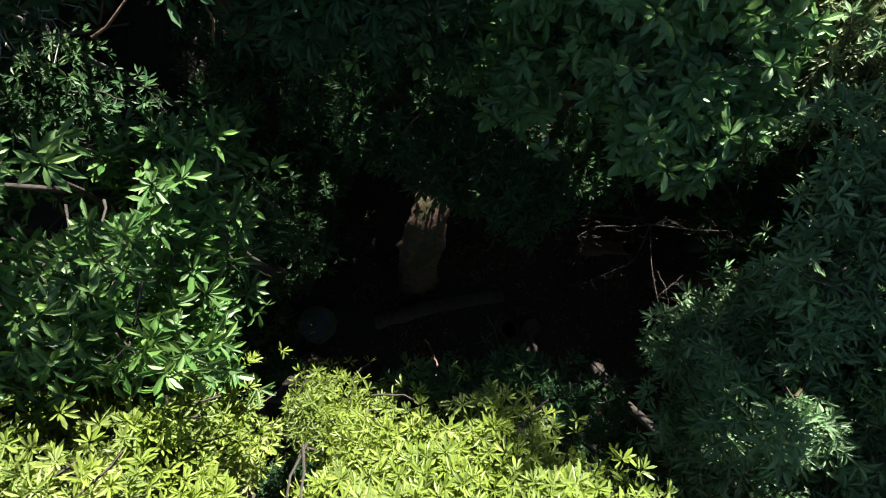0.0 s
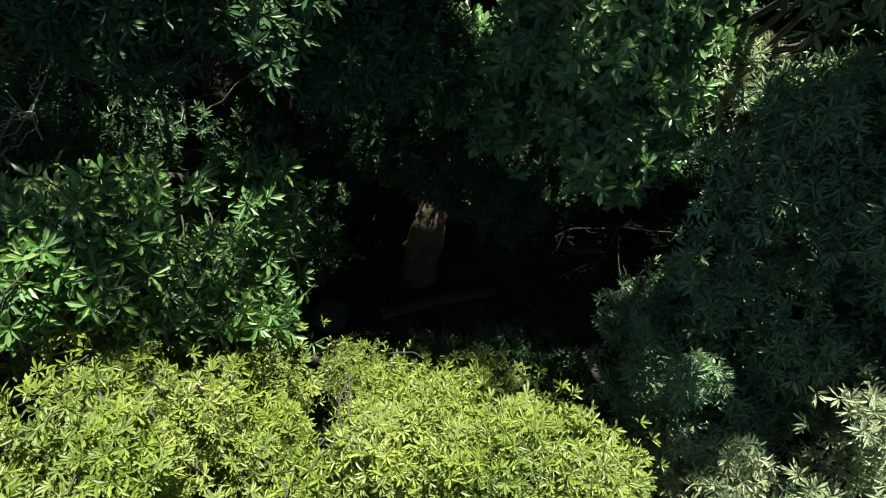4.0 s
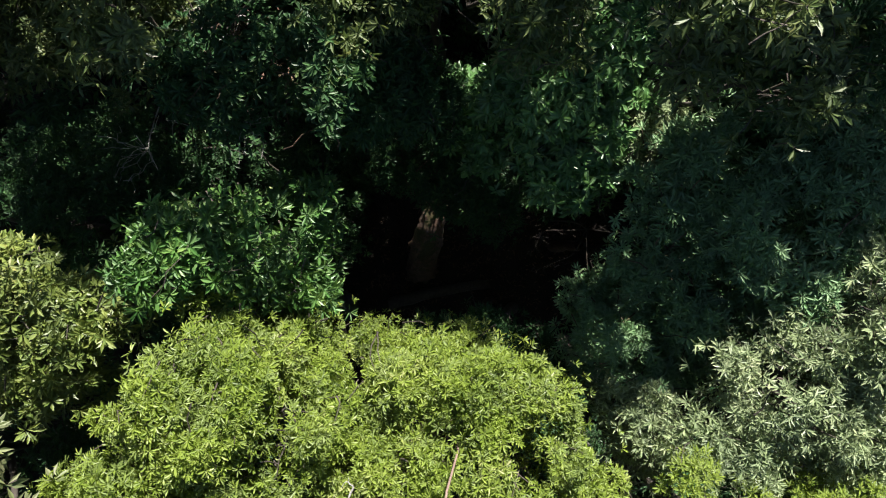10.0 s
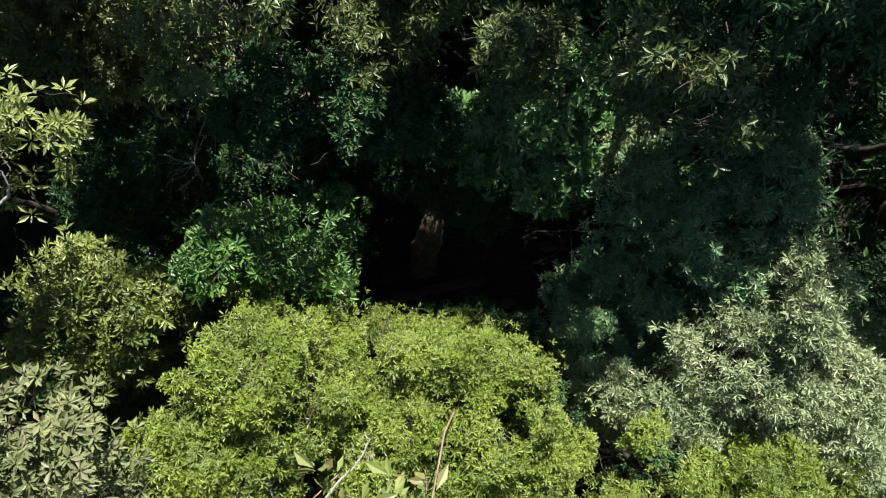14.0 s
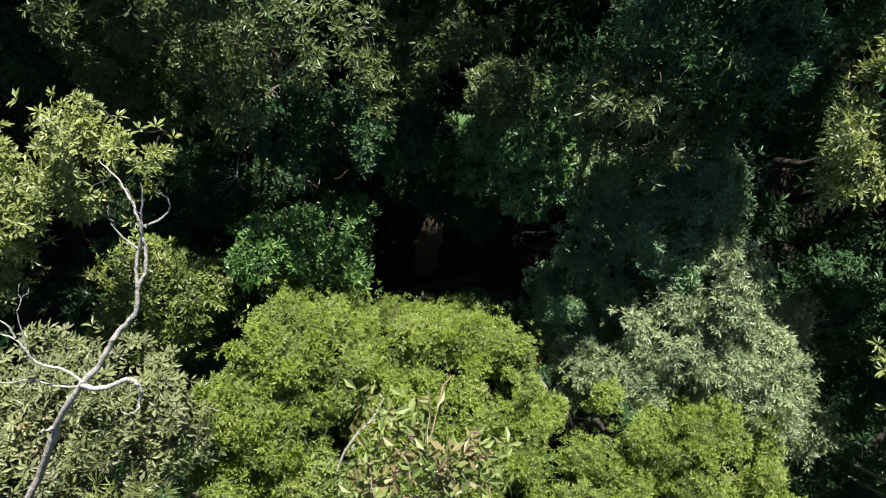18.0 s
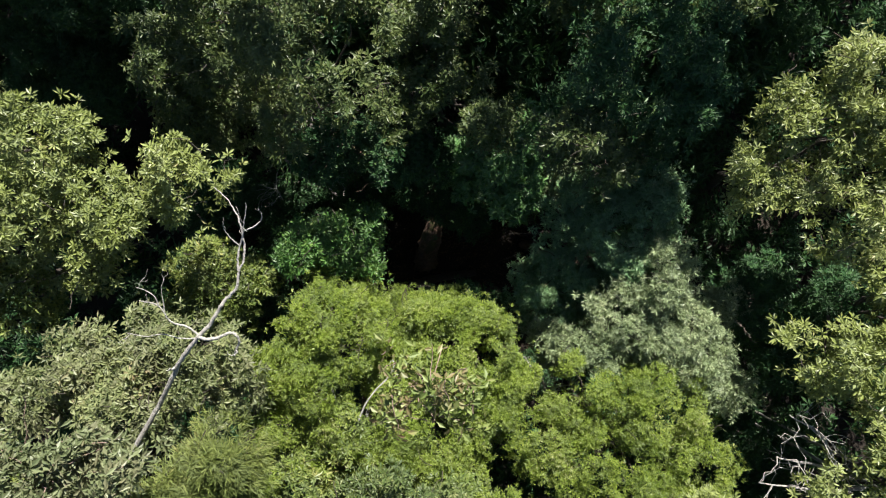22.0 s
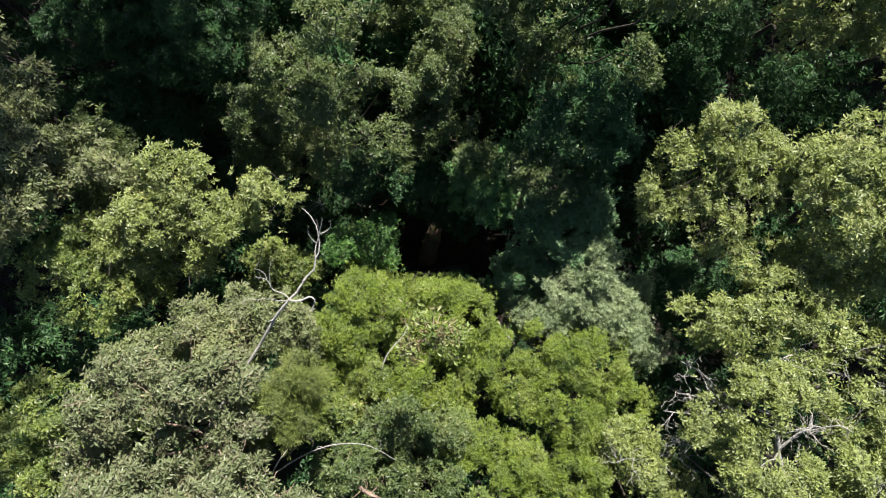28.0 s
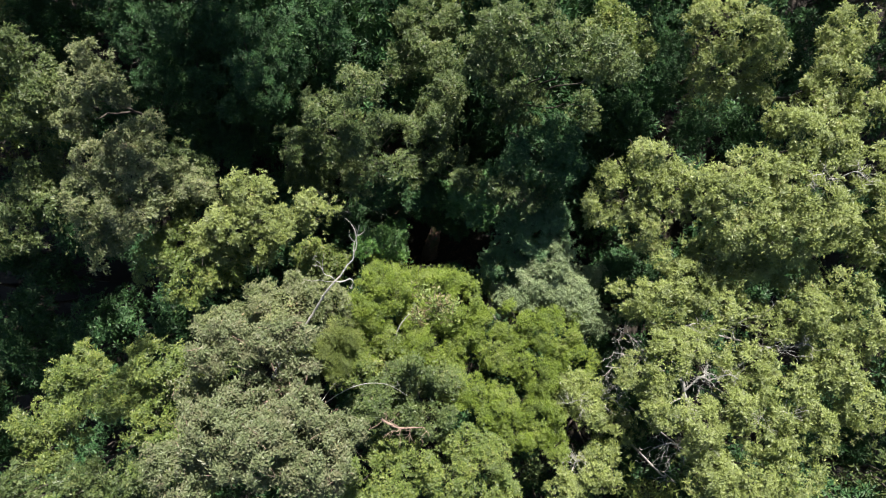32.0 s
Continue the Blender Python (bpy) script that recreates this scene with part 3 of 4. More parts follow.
tree("olive", 3, [(-1.45, -5.78, 11.6, 0.73), (-0.28, -6.22, 11.46, 0.7), (-1.08, -4.67, 11.32, 0.63), (-2.38, -5.67, 12.02, 0.65), (0.11, -5.1, 11.18, 0.6)], 141)
tree("gold", 3, [(-6.18, 1.46, 12.58, 0.73), (-6.64, 0.63, 12.3, 0.81), (-5.52, 0.73, 12.3, 0.64), (-4.12, 0.86, 12.3, 0.57), (-5.03, 0.45, 12.02, 0.54), (-7.52, -0.02, 11.95, 0.72), (-6.2, -0.12, 11.6, 0.73)], 142)
tree("bright", 3, [(-8.81, -0.02, 11.6, 0.77), (-8.43, -1.38, 11.6, 0.84), (-9.49, -0.61, 11.6, 0.8), (-7.37, -1.11, 11.32, 0.7)], 143)
tree("grey", 2, [(-9.28, 3.13, 13.0, 0.61), (-10.0, 2.68, 13.0, 0.79), (-10.98, 2.43, 12.86, 0.72), (-9.47, 2.05, 13.0, 0.79), (-11.09, 1.33, 13.0, 0.85), (-9.84, 0.79, 13.0, 0.82), (-9.09, 1.63, 12.65, 0.7), (-8.13, 1.76, 12.3, 0.67), (-10.94, -0.02, 12.3, 0.71)], 144)
tree("olive", 2, [(-14.93, 1.52, 10.2, 0.94), (-15.35, 0.28, 10.2, 0.94), (-14.41, 2.45, 10.2, 0.7)], 145)
tree("grey", 2, [(-10.87, 5.73, 13.0, 0.55), (-11.42, 4.75, 13.0, 0.61), (-10.52, 4.66, 13.0, 0.55), (-12.04, 3.87, 11.95, 0.58)], 146)
tree("olive", 2, [(-13.76, 5.85, 11.6, 0.77), (-13.48, 4.99, 11.6, 0.66), (-14.39, 4.29, 11.25, 0.71), (-14.52, 6.42, 11.6, 0.73)], 147)
tree("dark", 2, [(-11.07, 7.83, 9.15, 1.33), (-11.74, 8.45, 9.5, 1.01), (-10.38, 6.32, 8.8, 1.14), (-9.07, 6.21, 8.8, 1.04), (-9.57, 7.83, 9.15, 1.02), (-9.6, 7.56, 10.55, 0.5)], 148)
tree("dark", 2, [(-8.16, 7.93, 9.5, 1.01), (-6.66, 7.33, 11.25, 0.56), (-6.4, 5.71, 11.81, 0.58), (-6.47, 5.4, 9.5, 0.8), (-7.58, 5.11, 9.36, 0.69), (-7.41, 7.6, 9.85, 0.79)], 149)
tree("dark", 2, [(-5.4, 7.73, 9.5, 1.13), (-4.45, 8.36, 9.5, 0.93), (-5.92, 6.56, 9.15, 0.94), (-3.92, 7.52, 9.5, 0.72)], 150)
tree("olive", 2, [(-0.92, 7.97, 10.06, 0.71), (-0.19, 6.58, 10.55, 0.65), (-1.37, 6.68, 9.5, 0.72), (0.12, 8.04, 9.85, 0.71), (0.53, 5.7, 10.06, 0.59)], 151)
tree("bright", 2, [(6.03, 7.47, 11.25, 0.86), (7.04, 7.11, 10.55, 0.77), (5.73, 6.69, 10.9, 0.68)], 152)
tree("dark", 2, [(8.42, 6.36, 8.38, 1.16), (7.61, 5.08, 8.1, 1.07), (8.98, 8.05, 8.66, 1.04), (10.35, 4.18, 8.1, 0.85)], 153)
tree("yellow", 3, [(-0.15, -3.75, 9.92, 1.01), (0.95, -3.82, 9.71, 0.73), (-1.17, -3.95, 9.92, 0.91), (0.26, -4.74, 9.78, 0.82), (-1.71, -4.73, 9.78, 0.78)], 154)
tree("bright", 3, [(-2.07, -4.1, 10.41, 0.79), (-0.85, -4.94, 10.2, 0.8), (0.39, -5.19, 10.41, 0.69), (-2.66, -4.67, 10.55, 0.72), (-1.32, -6.19, 10.2, 0.66)], 155)
tree("needle", 3, [(-2.95, -3.02, 13.84, 0.44), (-3.6, -3.53, 14.12, 0.47), (-3.06, -3.71, 14.12, 0.47), (-4.07, -3.86, 13.98, 0.4)], 156)
tree("olive", 2, [(-8.92, 2.68, 10.9, 0.68), (-8.57, 1.97, 10.9, 0.68), (-9.06, 1.49, 10.9, 0.68)], 157)
tree("dark", 3, [(-4.43, -2.88, 8.8, 0.63), (-4.77, -3.78, 8.8, 0.63), (-4.86, -4.55, 9.15, 0.61)], 158)
tree("dark", 2, [(7.14, -1.36, 8.8, 0.92), (8.14, -2.21, 8.8, 0.79), (7.43, -2.78, 8.8, 0.66), (8.64, -1.33, 9.15, 0.77), (6.43, -1.64, 8.8, 0.66)], 159)
tree("dark", 2, [(-12.49, 5.57, 6.7, 1.13), (-11.22, 4.44, 6.35, 1.14), (-9.65, 4.38, 6.7, 1.13), (-8.46, 3.91, 6.7, 1.13), (-15.57, 8.86, 7.4, 1.32), (-16.7, 9.06, 8.1, 1.28)], 160)
tree("dark", 3, [(0.2, -1.34, 7.54, 0.33), (0.74, -1.41, 7.61, 0.31), (1.17, -1.56, 7.61, 0.31), (1.64, -2.12, 7.4, 0.3)], 161)
tree("dark", 2, [(7.36, -4.79, 7.75, 0.85), (7.97, -5.86, 7.75, 0.85), (7.06, -6.47, 7.75, 0.85), (9.15, -6.33, 8.1, 0.83), (6.3, -4.09, 8.1, 0.55)], 162)
tree("silver", 3, [(2.72, 1.35, 9.08, 0.22), (2.96, 1.16, 8.94, 0.2), (2.71, 1.16, 8.8, 0.15)], 163)
tree("olive", 3, [(2.35, 1.85, 11.9, 0.34), (2.75, 1.75, 11.8, 0.32), (2.2, 1.5, 11.3, 0.25), (3.0, 1.35, 11.3, 0.28), (3.6, 1.65, 10.6, 0.3)], 164)

# a lanky young gum that stands up through the yellow crowns, with few large leaves
tree("young", 3, [(-0.25, -1.75, 14.3, 0.3), (0.15, -1.95, 14.4, 0.27), (-0.5, -2.3, 14.1, 0.27), (0.3, -2.2, 14.2, 0.26)], 88, False, "lanky young gum with a few broad pale leaves", 0.3, 0.02)

# ---- low growth under the canopy, with the open gap kept free ----
rnd = random.Random(7)
spots = []
for gx in range(-9, 10):
    for gy in range(-5, 7):
        x, y = gx * 2.4 + rnd.uniform(-0.9, 0.9), gy * 2.4 + rnd.uniform(-0.9, 0.9)
        if (x / 2.9) ** 2 + ((y + 0.4) / 2.3) ** 2 > 1.2:
            spots.append((x, y))
# extra shrubs north-east of the gap, added to block sun from its floor
for gx in range(5):
    for gy in range(4):
        spots.append((1.6 + gx * 1.5 + rnd.uniform(-0.5, 0.5), 2.0 + gy * 1.6 + rnd.uniform(-0.5, 0.5)))
# hidden under the glossy crown, added to block sun from log and boulder
spots += [(-2.3, 0.4), (-2.9, -0.4), (-2.6, 1.2), (-3.4, 0.6)]
nursery = []
for k in range(7):
    lobes = [(rnd.uniform(-0.6, 0.6), rnd.uniform(-0.6, 0.6), rnd.uniform(1.8, 5.4), rnd.uniform(0.6, 0.95)) for _ in range(5)]
    nursery.append(tree("dark", 1, lobes, 900 + k, True, "shaded evergreen shrub under the canopy", 0.45))
close_by = []
for k in range(4):
    lobes = [(rnd.uniform(-0.6, 0.6), rnd.uniform(-0.6, 0.6), rnd.uniform(1.8, 4.9), rnd.uniform(0.5, 0.85)) for _ in range(6)]
    close_by.append(tree("dark", 2, lobes, 930 + k, True, "shaded evergreen shrub beside the gap in the canopy", 0.5))
used = [0, 0]
for x, y in spots:
    m = pose(x, y, 0, 0, 0, rnd.uniform(0, 360))
    near_gap = abs(x) < 5.2 and abs(y) < 4.4
    stock = close_by if near_gap else nursery
    k = used[near_gap]
    used[near_gap] += 1
    if k < len(stock):
        stock[k].matrix_basis = m
    else:
        copy_thing(stock[k % len(stock)], m)

# thick belt of tall shrubs added under the northern crowns to block low sun
for row in range(3):
    for col in range(10):
        x, y = -9 + 2.0 * col + rnd.uniform(-0.6, 0.6), 5.4 + 2.2 * row + rnd.uniform(-0.5, 0.5)
        copy_thing(nursery[(row + col) % len(nursery)], pose(x, y, 0, 0, 0, rnd.uniform(0, 360)) @ Matrix.Diagonal((1.3, 1.3, 1.45, 1)))

# ---- the forest goes on all round ----
border = []
for k in range(5):
    lobes = [(rnd.uniform(-1.6, 1.6), rnd.uniform(-1.6, 1.6), rnd.uniform(4.0, 13.5), rnd.uniform(1.0, 1.6)) for _ in range(9)]
    border.append(tree(("olive", "bright", "dark")[k % 3], 1, lobes, 950 + k, False, "", 0.24))
# two unseen trees added first, to block sun from the western floor
places = [(-16.8, 8.6), (-17.0, 5.2)]
for gx in range(-7, 8):
    for gy in range(-6, 7):
        x, y = gx * 4.2 + rnd.uniform(-0.8, 0.8), gy * 4.0 + rnd.uniform(-0.8, 0.8)
        if (abs(x) > 17.6 or abs(y) > 11.2) and not (x < 0 and -6.5 < y < 0.5):
            places.append((x, y))
for k, (x, y) in enumerate(places):
    m = pose(x, y, 0, 0, 0, rnd.uniform(0, 360))
    if y > 8 and x < -4:      # unseen woods, stretched taller to keep the north-west corner in shade
        m = m @ Matrix.Diagonal((1, 1, 1.4, 1))
    if k < len(border):
        border[k].matrix_basis = m
    else:
        copy_thing(border[k % len(border)], m)


# ---- dead wood, trunks and the floor of the gap ----
def bare_tree(name, label, category, lines, mat, twigs=0, seed=0, twig_len=0.5):
    """Leafless wood: each line (points, thick end, thin end) is a branch of its own, with thin side twigs on it."""
    rng = np.random.default_rng(seed)
    root = new(name)
    foot = np.array(lines[0][0][0], float)
    root.location = foot
    tagged(root, label, category)
    for k, (pts, r0, r1) in enumerate(lines):
        pts = np.array(pts, float)
        t = np.linspace(0, 1, len(pts))
        s = np.linspace(0, 1, 4 * len(pts))
        fine = np.stack([np.interp(s, t, pts[:, a]) for a in range(3)], 1)
        fine[1:-1] = (fine[:-2] + 2 * fine[1:-1] + fine[2:]) / 4
        fine[2:-2] = (fine[:-4] + 2 * fine[1:-3] + 3 * fine[2:-2] + 2 * fine[3:-1] + fine[4:]) / 9
        fine[1:-1] += rng.normal(0, min(0.01, 0.16 * r0), fine[1:-1].shape)
        v, f = tube(fine - foot, np.linspace(r0, r1, len(fine)), 8, 0.06, seed + k)
        me = mesh_from("branch", v, f, mat, True)
        branch = part("trunk" if k == 0 else "branch", me, root)
        if twigs:
            for q in range(twigs):
                i = rng.integers(len(fine) // 2, len(fine))
                d = unit(rng.standard_normal(3) + [0, 0, 0.5]) * twig_len * rng.uniform(0.4, 1)
                line = bend(fine[i], fine[i] + d, 6, 0.5, rng)
                tw = [tube(line - foot, np.linspace(r1 * 0.8, 0.004, 6), 5)]
                for _ in range(2):
                    g = rng.integers(2, 6)
                    e = unit(d / np.linalg.norm(d) + rng.normal(0, 0.6, 3)) * twig_len * 0.4
                    tw.append(tube(bend(line[g], line[g] + e, 4, 0.4, rng) - foot, np.linspace(r1 * 0.5, 0.003, 4), 4))
                v, f = joined(tw)
                part("twig", mesh_from("twig", v, f, mat, True), branch)
    return root


dead_trunk = [(-6.6, -5.7, -0.1), (-6.4, -5.5, 8.0), (-5.5, -4.6, 12.7), (-4.76, -3.61, 13.3), (-4.13, -2.71, 13.65), (-3.76, -2.19, 13.9), (-3.51, -1.80, 14.15), (-3.30, -1.53, 14.35), (-3.04, -1.24, 14.50)]
dead_main = [(-3.04, -1.24, 14.50), (-2.83, -1.04, 14.55), (-2.73, -0.87, 14.60), (-2.65, -0.74, 14.60), (-2.49, -0.63, 14.65), (-2.46, -0.39, 14.70), (-2.39, -0.26, 14.70), (-2.36, -0.08, 14.75), (-2.38, 0.10, 14.80), (-2.39, 0.22, 14.85), (-2.46, 0.37, 14.85), (-2.54, 0.50, 14.85), (-2.71, 0.63, 14.80)]
dead_second = [(-2.46, -0.39, 14.70), (-2.46, -0.23, 14.72), (-2.42, -0.06, 14.75), (-2.36, 0.06, 14.80), (-2.33, 0.19, 14.90), (-2.26, 0.36, 15.00), (-2.26, 0.43, 15.05)]
dead_hook = [(-3.04, -1.24, 14.50), (-2.91, -1.27, 14.55), (-2.78, -1.24, 14.60), (-2.65, -1.19, 14.60), (-2.57, -1.16, 14.60), (-2.51, -1.21, 14.60), (-2.49, -1.29, 14.55), (-2.55, -1.37, 14.50), (-2.59, -1.47, 14.45)]
dead_side = [(-3.03, -1.22, 14.50), (-3.15, -1.09, 14.55), (-3.28, -1.06, 14.60), (-3.34, -1.01, 14.65), (-3.37, -0.91, 14.70), (-3.42, -0.80, 14.75), (-3.55, -0.77, 14.75), (-3.66, -0.75, 14.75)]
bare_tree("dead_tree", "bare bleached white dead tree with a hooked branch", "dead tree", [
    (dead_trunk, 0.05, 0.027), (dead_main, 0.026, 0.005), (dead_second, 0.016, 0.004), (dead_hook, 0.023, 0.011), (dead_side, 0.014, 0.005),
    ([(-2.42, -0.08, 14.75), (-2.50, -0.01, 14.80), (-2.54, 0.06, 14.85), (-2.57, 0.13, 14.90)], 0.01, 0.004),
    ([(-2.37, 0.10, 14.80), (-2.25, 0.14, 14.80), (-2.16, 0.21, 14.80), (-2.12, 0.26, 14.85), (-2.12, 0.33, 14.90)], 0.01, 0.004),
    ([(-3.42, -0.80, 14.75), (-3.44, -0.69, 14.80), (-3.54, -0.61, 14.85), (-3.64, -0.58, 14.85)], 0.008, 0.003),
    ([(-3.37, -0.90, 14.70), (-3.36, -0.77, 14.75), (-3.36, -0.66, 14.80), (-3.34, -0.57, 14.85)], 0.008, 0.003),
    ([(-3.04, -1.26, 14.50), (-3.31, -1.27, 14.45), (-3.52, -1.2, 14.42), (-3.72, -1.26, 14.40), (-3.99, -1.2, 14.40)], 0.01, 0.004)], PALE_BARK, 1, 5, 0.22)
bare_tree("dead_tree", "leaning dead stem with a tangle of bleached twigs", "dead tree", [
    ([(8.6, -5.2, -0.1), (8.6, -5.0, 6), (8.3, -4.8, 10.6), (7.01, -4.09, 11.32), (6.27, -4.02, 11.18)], 0.06, 0.015),
    ([(8.2, -4.75, 10.7), (7.2, -4.6, 11.3), (5.96, -4.52, 11.04)], 0.04, 0.012),
    ([(7.4, -4.3, 11.1), (6.9, -3.5, 11.5), (6.2, -3.1, 11.6)], 0.03, 0.01),
    ([(7.2, -4.2, 11.2), (6.4, -4.9, 11.6), (5.9, -5.3, 11.5)], 0.025, 0.009),
], PALE_BARK, 9, 6, 0.9)
bare_tree("dead_tree", "pale standing dead stem among green crowns", "dead tree", [
    ([(9.2, -7.2, -0.1), (9.1, -6.9, 8), (8.9, -6.5, 11.7), (8.55, -5.75, 12.0), (8.2, -5.1, 12.4), (7.96, -4.28, 12.7)], 0.13, 0.05),
    ([(8.2, -5.1, 12.4), (8.5, -4.6, 12.7), (8.9, -4.4, 12.8)], 0.04, 0.012)], PALE_BARK, 7, 8, 0.7)
bare_tree("dead_tree", "thin white dead branch arching over the crowns", "dead tree", [
    ([(-4.4, -6.2, -0.1), (-4.3, -6.0, 9), (-3.86, -5.4, 13.35), (-3.18, -4.88, 13.56), (-2.65, -4.58, 13.7), (-2.16, -4.46, 13.7), (-1.55, -4.51, 13.56), (-0.95, -4.96, 13.35)], 0.021, 0.005)],
    PALE_BARK, 2, 9, 0.3)
bare_tree("dead_tree", "dead sapling with thin pale forked twigs", "dead tree", [
    ([(5.0, -8.2, -0.1), (5.0, -8.0, 8), (4.9, -7.9, 11.1), (4.69, -7.5, 11.4)], 0.07, 0.015),
    ([(4.9, -7.9, 11.1), (5.2, -7.7, 11.5)], 0.03, 0.01), ([(4.9, -7.95, 11.0), (4.53, -8.76, 11.3)], 0.03, 0.01)], PALE_BARK, 7, 10, 0.7)
bare_tree("dead_tree", "dead sapling with thin pale forked twigs", "dead tree", [
    ([(8.3, -8.9, -0.1), (8.3, -8.8, 7), (8.2, -8.6, 11.0), (8.0, -8.2, 11.3)], 0.07, 0.015)], PALE_BARK, 10, 11, 0.8)
bare_tree("dead_tree", "dead sapling with thin pale forked twigs", "dead tree", [
    ([(11.2, -3.0, -0.1), (11.2, -2.9, 8), (11.0, -2.7, 11.6), (11.4, -2.6, 11.9)], 0.07, 0.015)], PALE_BARK, 10, 12, 0.9)
bare_tree("dead_shrub", "dead grey shrub with many bare crooked twigs", "dead shrub", [
    ([(2.7, -3.7, -0.1), (2.7, -3.7, 5), (2.66, -3.6, 8.0)], 0.05, 0.014),
    ([(2.7, -3.7, 7.0), (2.4, -3.3, 8.4)], 0.02, 0.008), ([(2.7, -3.7, 7.2), (3.0, -3.3, 8.5)], 0.02, 0.008)], PALE_BARK, 10, 13, 0.6)
for k, (x, y, z) in enumerate([(9.2, -4.8, 12.2), (11.9, -3.8, 11.9), (8.2, -7.1, 12.0), (5.4, -5.8, 11.3), (11.1, -6.1, 12.0), (9.1, -3.0, 12.1), (12.6, 1.9, 13.3)]):
    bare_tree("dead_shrub", "dead shrub with a tangle of bleached crooked twigs", "dead shrub", [
        ([(x + 0.5, y - 0.5, -0.1), (x + 0.4, y - 0.4, 7), (x + 0.2, y - 0.1, z - 0.6), (x, y, z)], 0.05, 0.014),
        ([(x + 0.2, y - 0.1, z - 0.6), (x - 0.3, y + 0.2, z + 0.05), (x - 0.8, y + 0.1, z + 0.2)], 0.022, 0.009),
        ([(x + 0.2, y - 0.1, z - 0.6), (x + 0.6, y + 0.3, z + 0.1), (x + 0.9, y + 0.1, z + 0.1)], 0.022, 0.009)], PALE_BARK, 8, 40 + k, 0.75)
bare_tree("dead_tree", "brown dead limb with dry twigs", "dead tree", [
    ([(-2.6, -5.6, -0.1), (-2.6, -5.6, 8), (-2.3, -5.8, 12.0), (-1.41, -6.26, 12.6), (-0.46, -6.16, 12.7)], 0.1, 0.015)], GUM_BARK, 10, 14, 0.7)

bare_tree("dead_sapling", "half-dead sapling with many thin curved bare twigs", "dead sapling", [
    ([(-4.13, 2.15, -0.1), (-4.13, 2.15, 6.5), (-3.25, 1.76, 9.22)], 0.05, 0.012),
    ([(-3.25, 1.76, 9.22), (-2.87, 2.0, 9.64), (-2.47, 2.02, 9.92), (-2.19, 2.19, 10.06)], 0.012, 0.005), ([(-3.25, 1.76, 9.22), (-3.1, 1.59, 9.15), (-2.64, 1.27, 9.5), (-2.24, 1.27, 9.78), (-2.05, 1.29, 9.85)], 0.012, 0.005), ([(-3.25, 1.76, 9.22), (-3.48, 1.43, 9.01), (-3.4, 1.06, 9.36), (-3.21, 0.8, 9.5)], 0.01, 0.004)], PALE_BARK, 9, 21, 0.55)
bare_tree("dead_sapling", "bare forked sapling stem standing out of the yellow-green crowns", "dead sapling", [
    ([(-1.99, -4.88, -0.1), (-1.94, -4.78, 6.0), (-1.89, -4.92, 9.92), (-1.75, -4.18, 10.34), (-1.68, -3.81, 10.62)], 0.05, 0.026),
    ([(-1.68, -3.81, 10.62), (-1.80, -3.36, 10.76), (-1.91, -3.03, 10.83), (-2.04, -2.59, 10.83), (-2.16, -2.08, 10.83)], 0.022, 0.008),
    ([(-1.68, -3.81, 10.62), (-1.51, -3.49, 10.76), (-1.40, -3.16, 10.83), (-1.18, -2.83, 10.90), (-0.93, -2.60, 10.90), (-0.78, -2.30, 10.90)], 0.024, 0.009),
    ([(-1.91, -3.03, 10.83), (-1.95, -2.82, 10.90), (-2.10, -2.70, 10.90)], 0.01, 0.004)], PALE_BARK, 2, 23, 0.22)
bare_tree("broken_trunk", "snapped mossy trunk standing in the gap", "tree trunk", [
    ([(3.15, -0.2, -0.1), (3.12, -0.16, 1.6), (3.1, -0.13, 3.2)], 0.16, 0.11)], RED_BARK, 0, 17)
bare_tree("broken_trunk", "low mossy stump on the forest floor", "tree stump", [
    ([(1.42, -1.78, -0.1), (1.41, -1.77, 0.6), (1.4, -1.75, 1.15)], 0.22, 0.15)], RED_BARK, 0, 19)
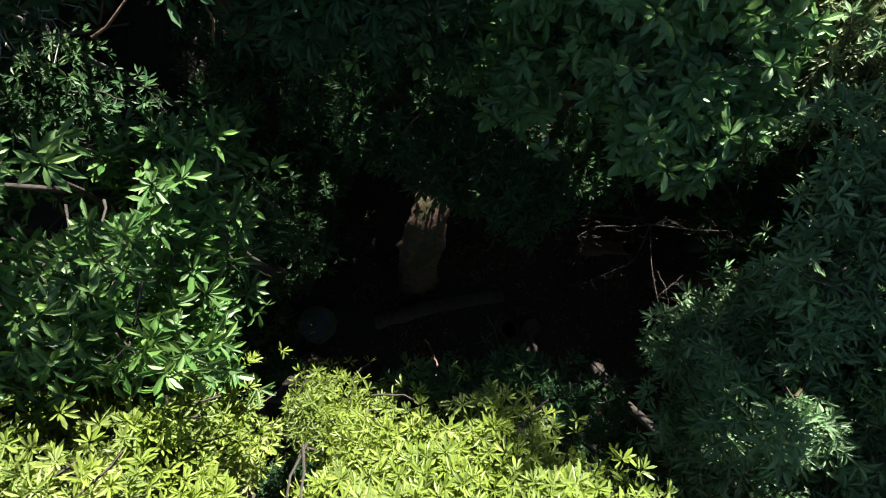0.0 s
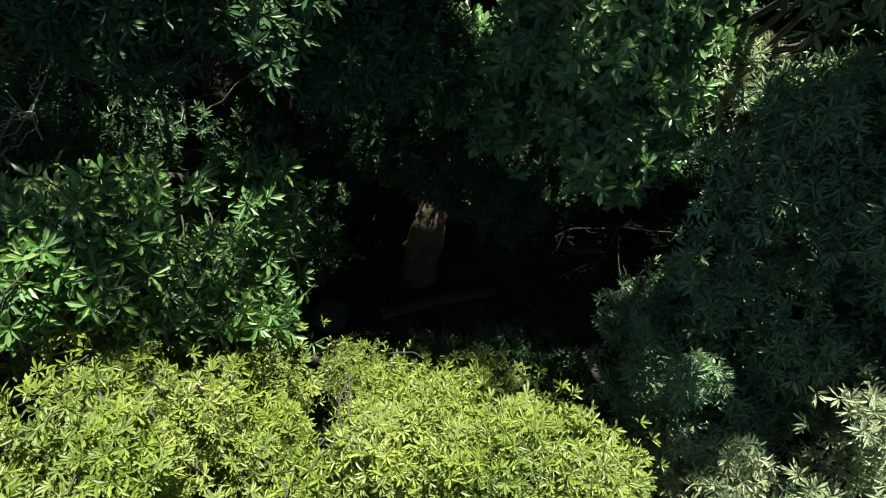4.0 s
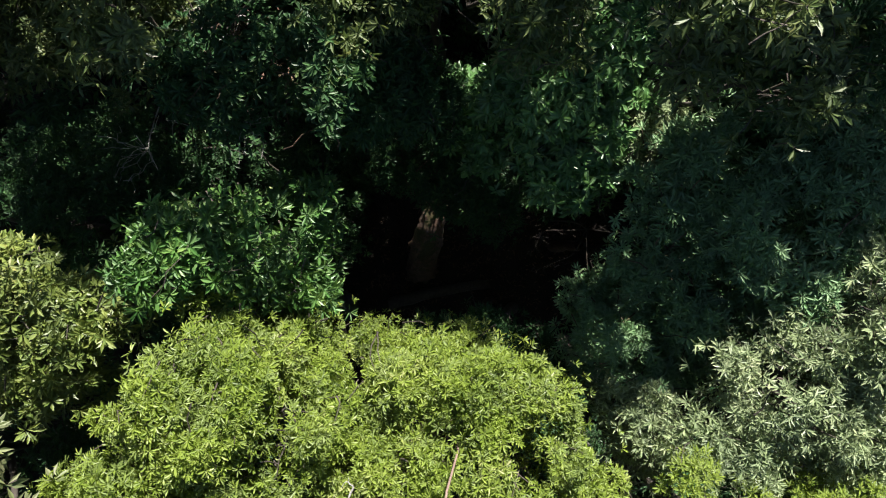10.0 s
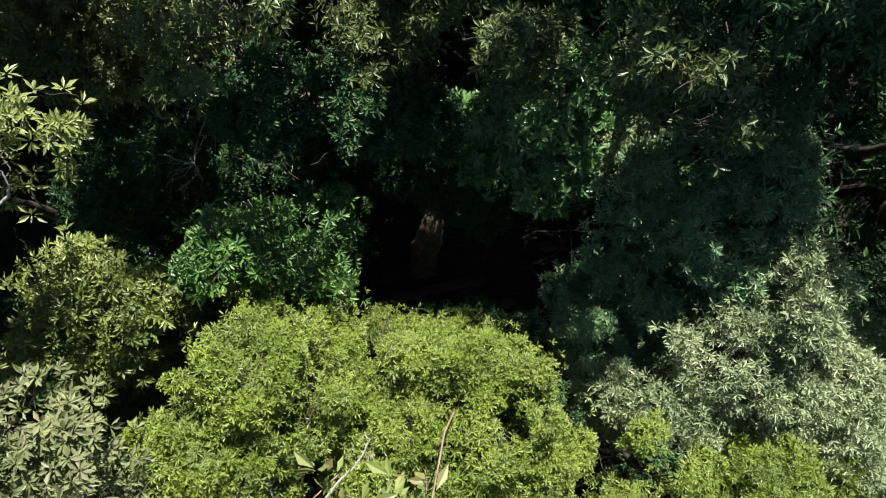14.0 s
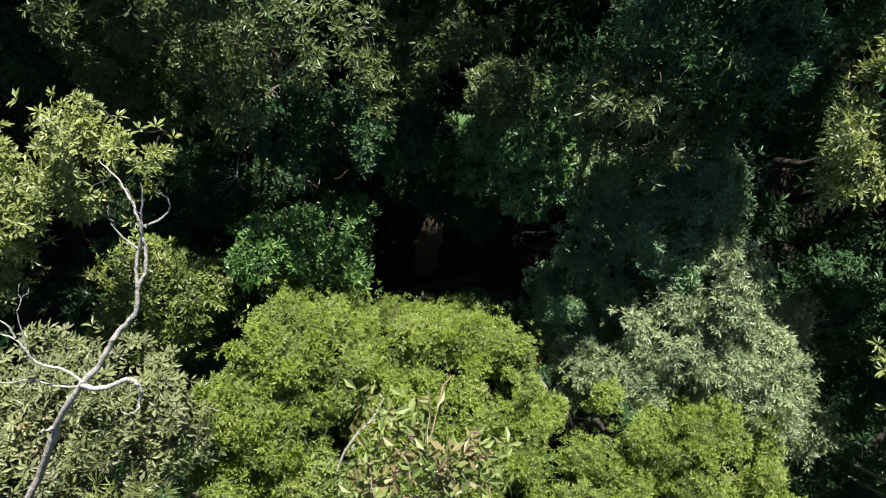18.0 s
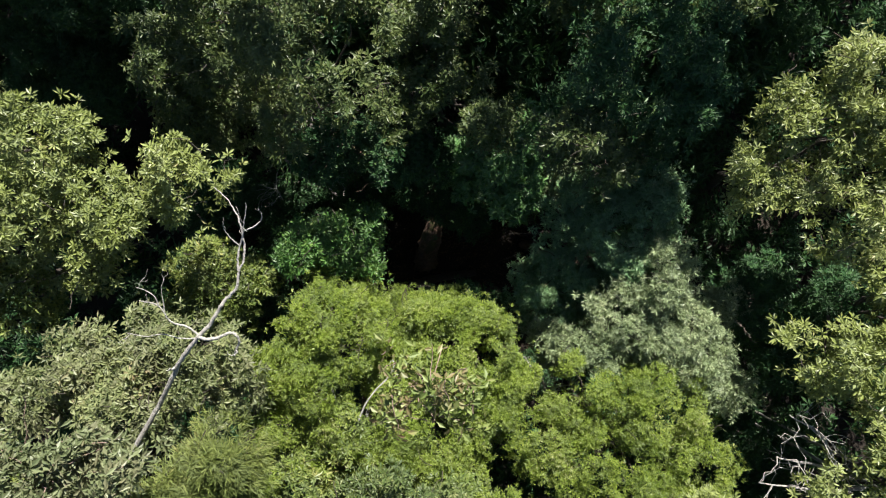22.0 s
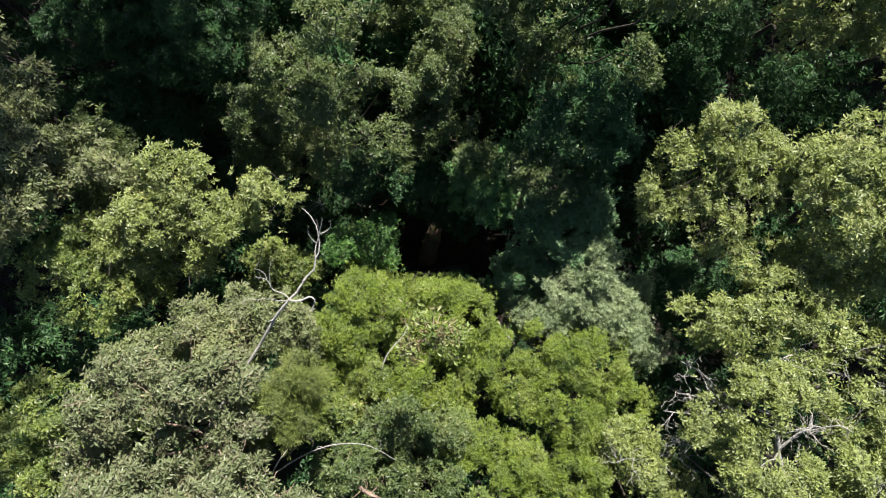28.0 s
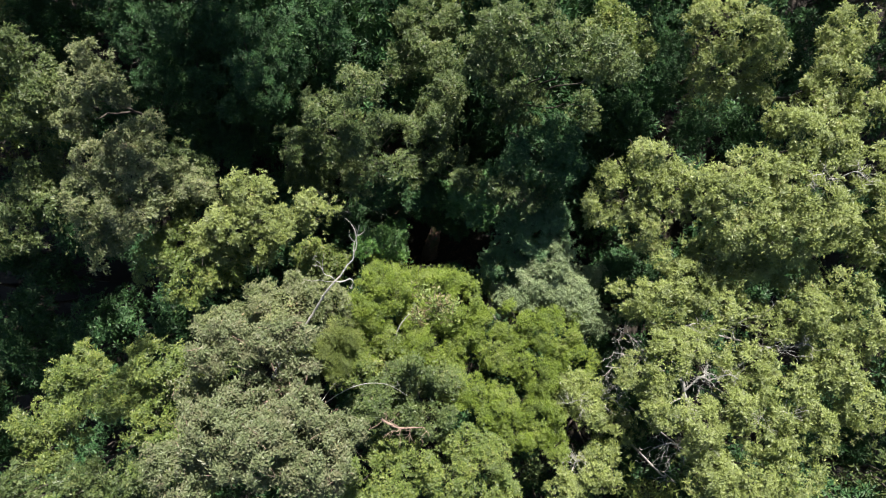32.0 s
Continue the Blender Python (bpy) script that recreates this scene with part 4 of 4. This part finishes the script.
bare_tree("dead_sapling", "bare understory sapling with long thin crooked twigs", "dead sapling", [
    ([(3.1, 0.5, -0.1), (3.05, 0.4, 3.0), (2.9, 0.2, 4.7)], 0.03, 0.012),
    ([(2.9, 0.2, 4.7), (2.5, 0.16, 5.1), (2.0, 0.18, 5.3), (1.7, 0.0, 5.35)], 0.01, 0.004),
    ([(2.9, 0.2, 4.7), (2.6, -0.3, 5.0), (2.2, -0.42, 5.2), (1.8, -0.6, 5.2)], 0.01, 0.004),
    ([(2.9, 0.2, 4.7), (2.85, -0.4, 4.9), (2.95, -0.85, 4.9)], 0.009, 0.004),
    ([(2.9, 0.2, 4.7), (3.3, 0.12, 5.2), (3.7, 0.1, 5.4)], 0.01, 0.004)], BARK, 5, 27, 0.5)
bare_tree("fallen_log", "mossy fallen log on the forest floor", "log", [
    ([(-1.3, -1.75, 0.1), (-0.6, -1.55, 0.12), (0.4, -1.32, 0.14), (1.4, -1.2, 0.1)], 0.17, 0.12)], BARK, 0, 18)


def boulder():
    bm = bmesh.new()
    bmesh.ops.create_icosphere(bm, subdivisions=4, radius=0.4)
    for v in bm.verts:
        n = noise.noise(v.co * 1.8) * 0.25 + noise.noise(v.co * 5) * 0.07
        v.co *= 1 + n
        v.co.z *= 0.65
    me = bpy.data.meshes.new("boulder")
    bm.to_mesh(me)
    bm.free()
    me.materials.append(ROCK)
    me.polygons.foreach_set("use_smooth", np.ones(len(me.polygons), bool))
    ob = new("boulder", me)
    ob.matrix_basis = pose(-2.56, -1.82, 0.12, 0, 0, 30)
    tagged(ob, "blue-grey boulder half sunk in the forest floor", "boulder")


boulder()


def leaf_litter():
    rng = np.random.default_rng(3)
    p = rng.uniform([-8, -5, 0], [8, 5, 0], (6000, 3))
    p[:, 2] = 0.12 * np.sin(p[:, 0] * 0.9 + 1.3) * np.cos(p[:, 1] * 0.7) + 0.05 * np.sin(p[:, 0] * 2.3 + p[:, 1] * 1.7) - 0.08
    v, f = leaves_on(p, unit(np.array([[0, 0, 1.0]]) + rng.normal(0, 0.2, p.shape)), rng, 2, 0.13, 0.3, 1.45, 0.05, 0.0, False)
    ob = new("leaf_litter", mesh_from("leaf_litter", v, f, LITTER))
    tagged(ob, "dry brown fallen leaves on the soil", "leaf litter", kind="stuff")


leaf_litter()
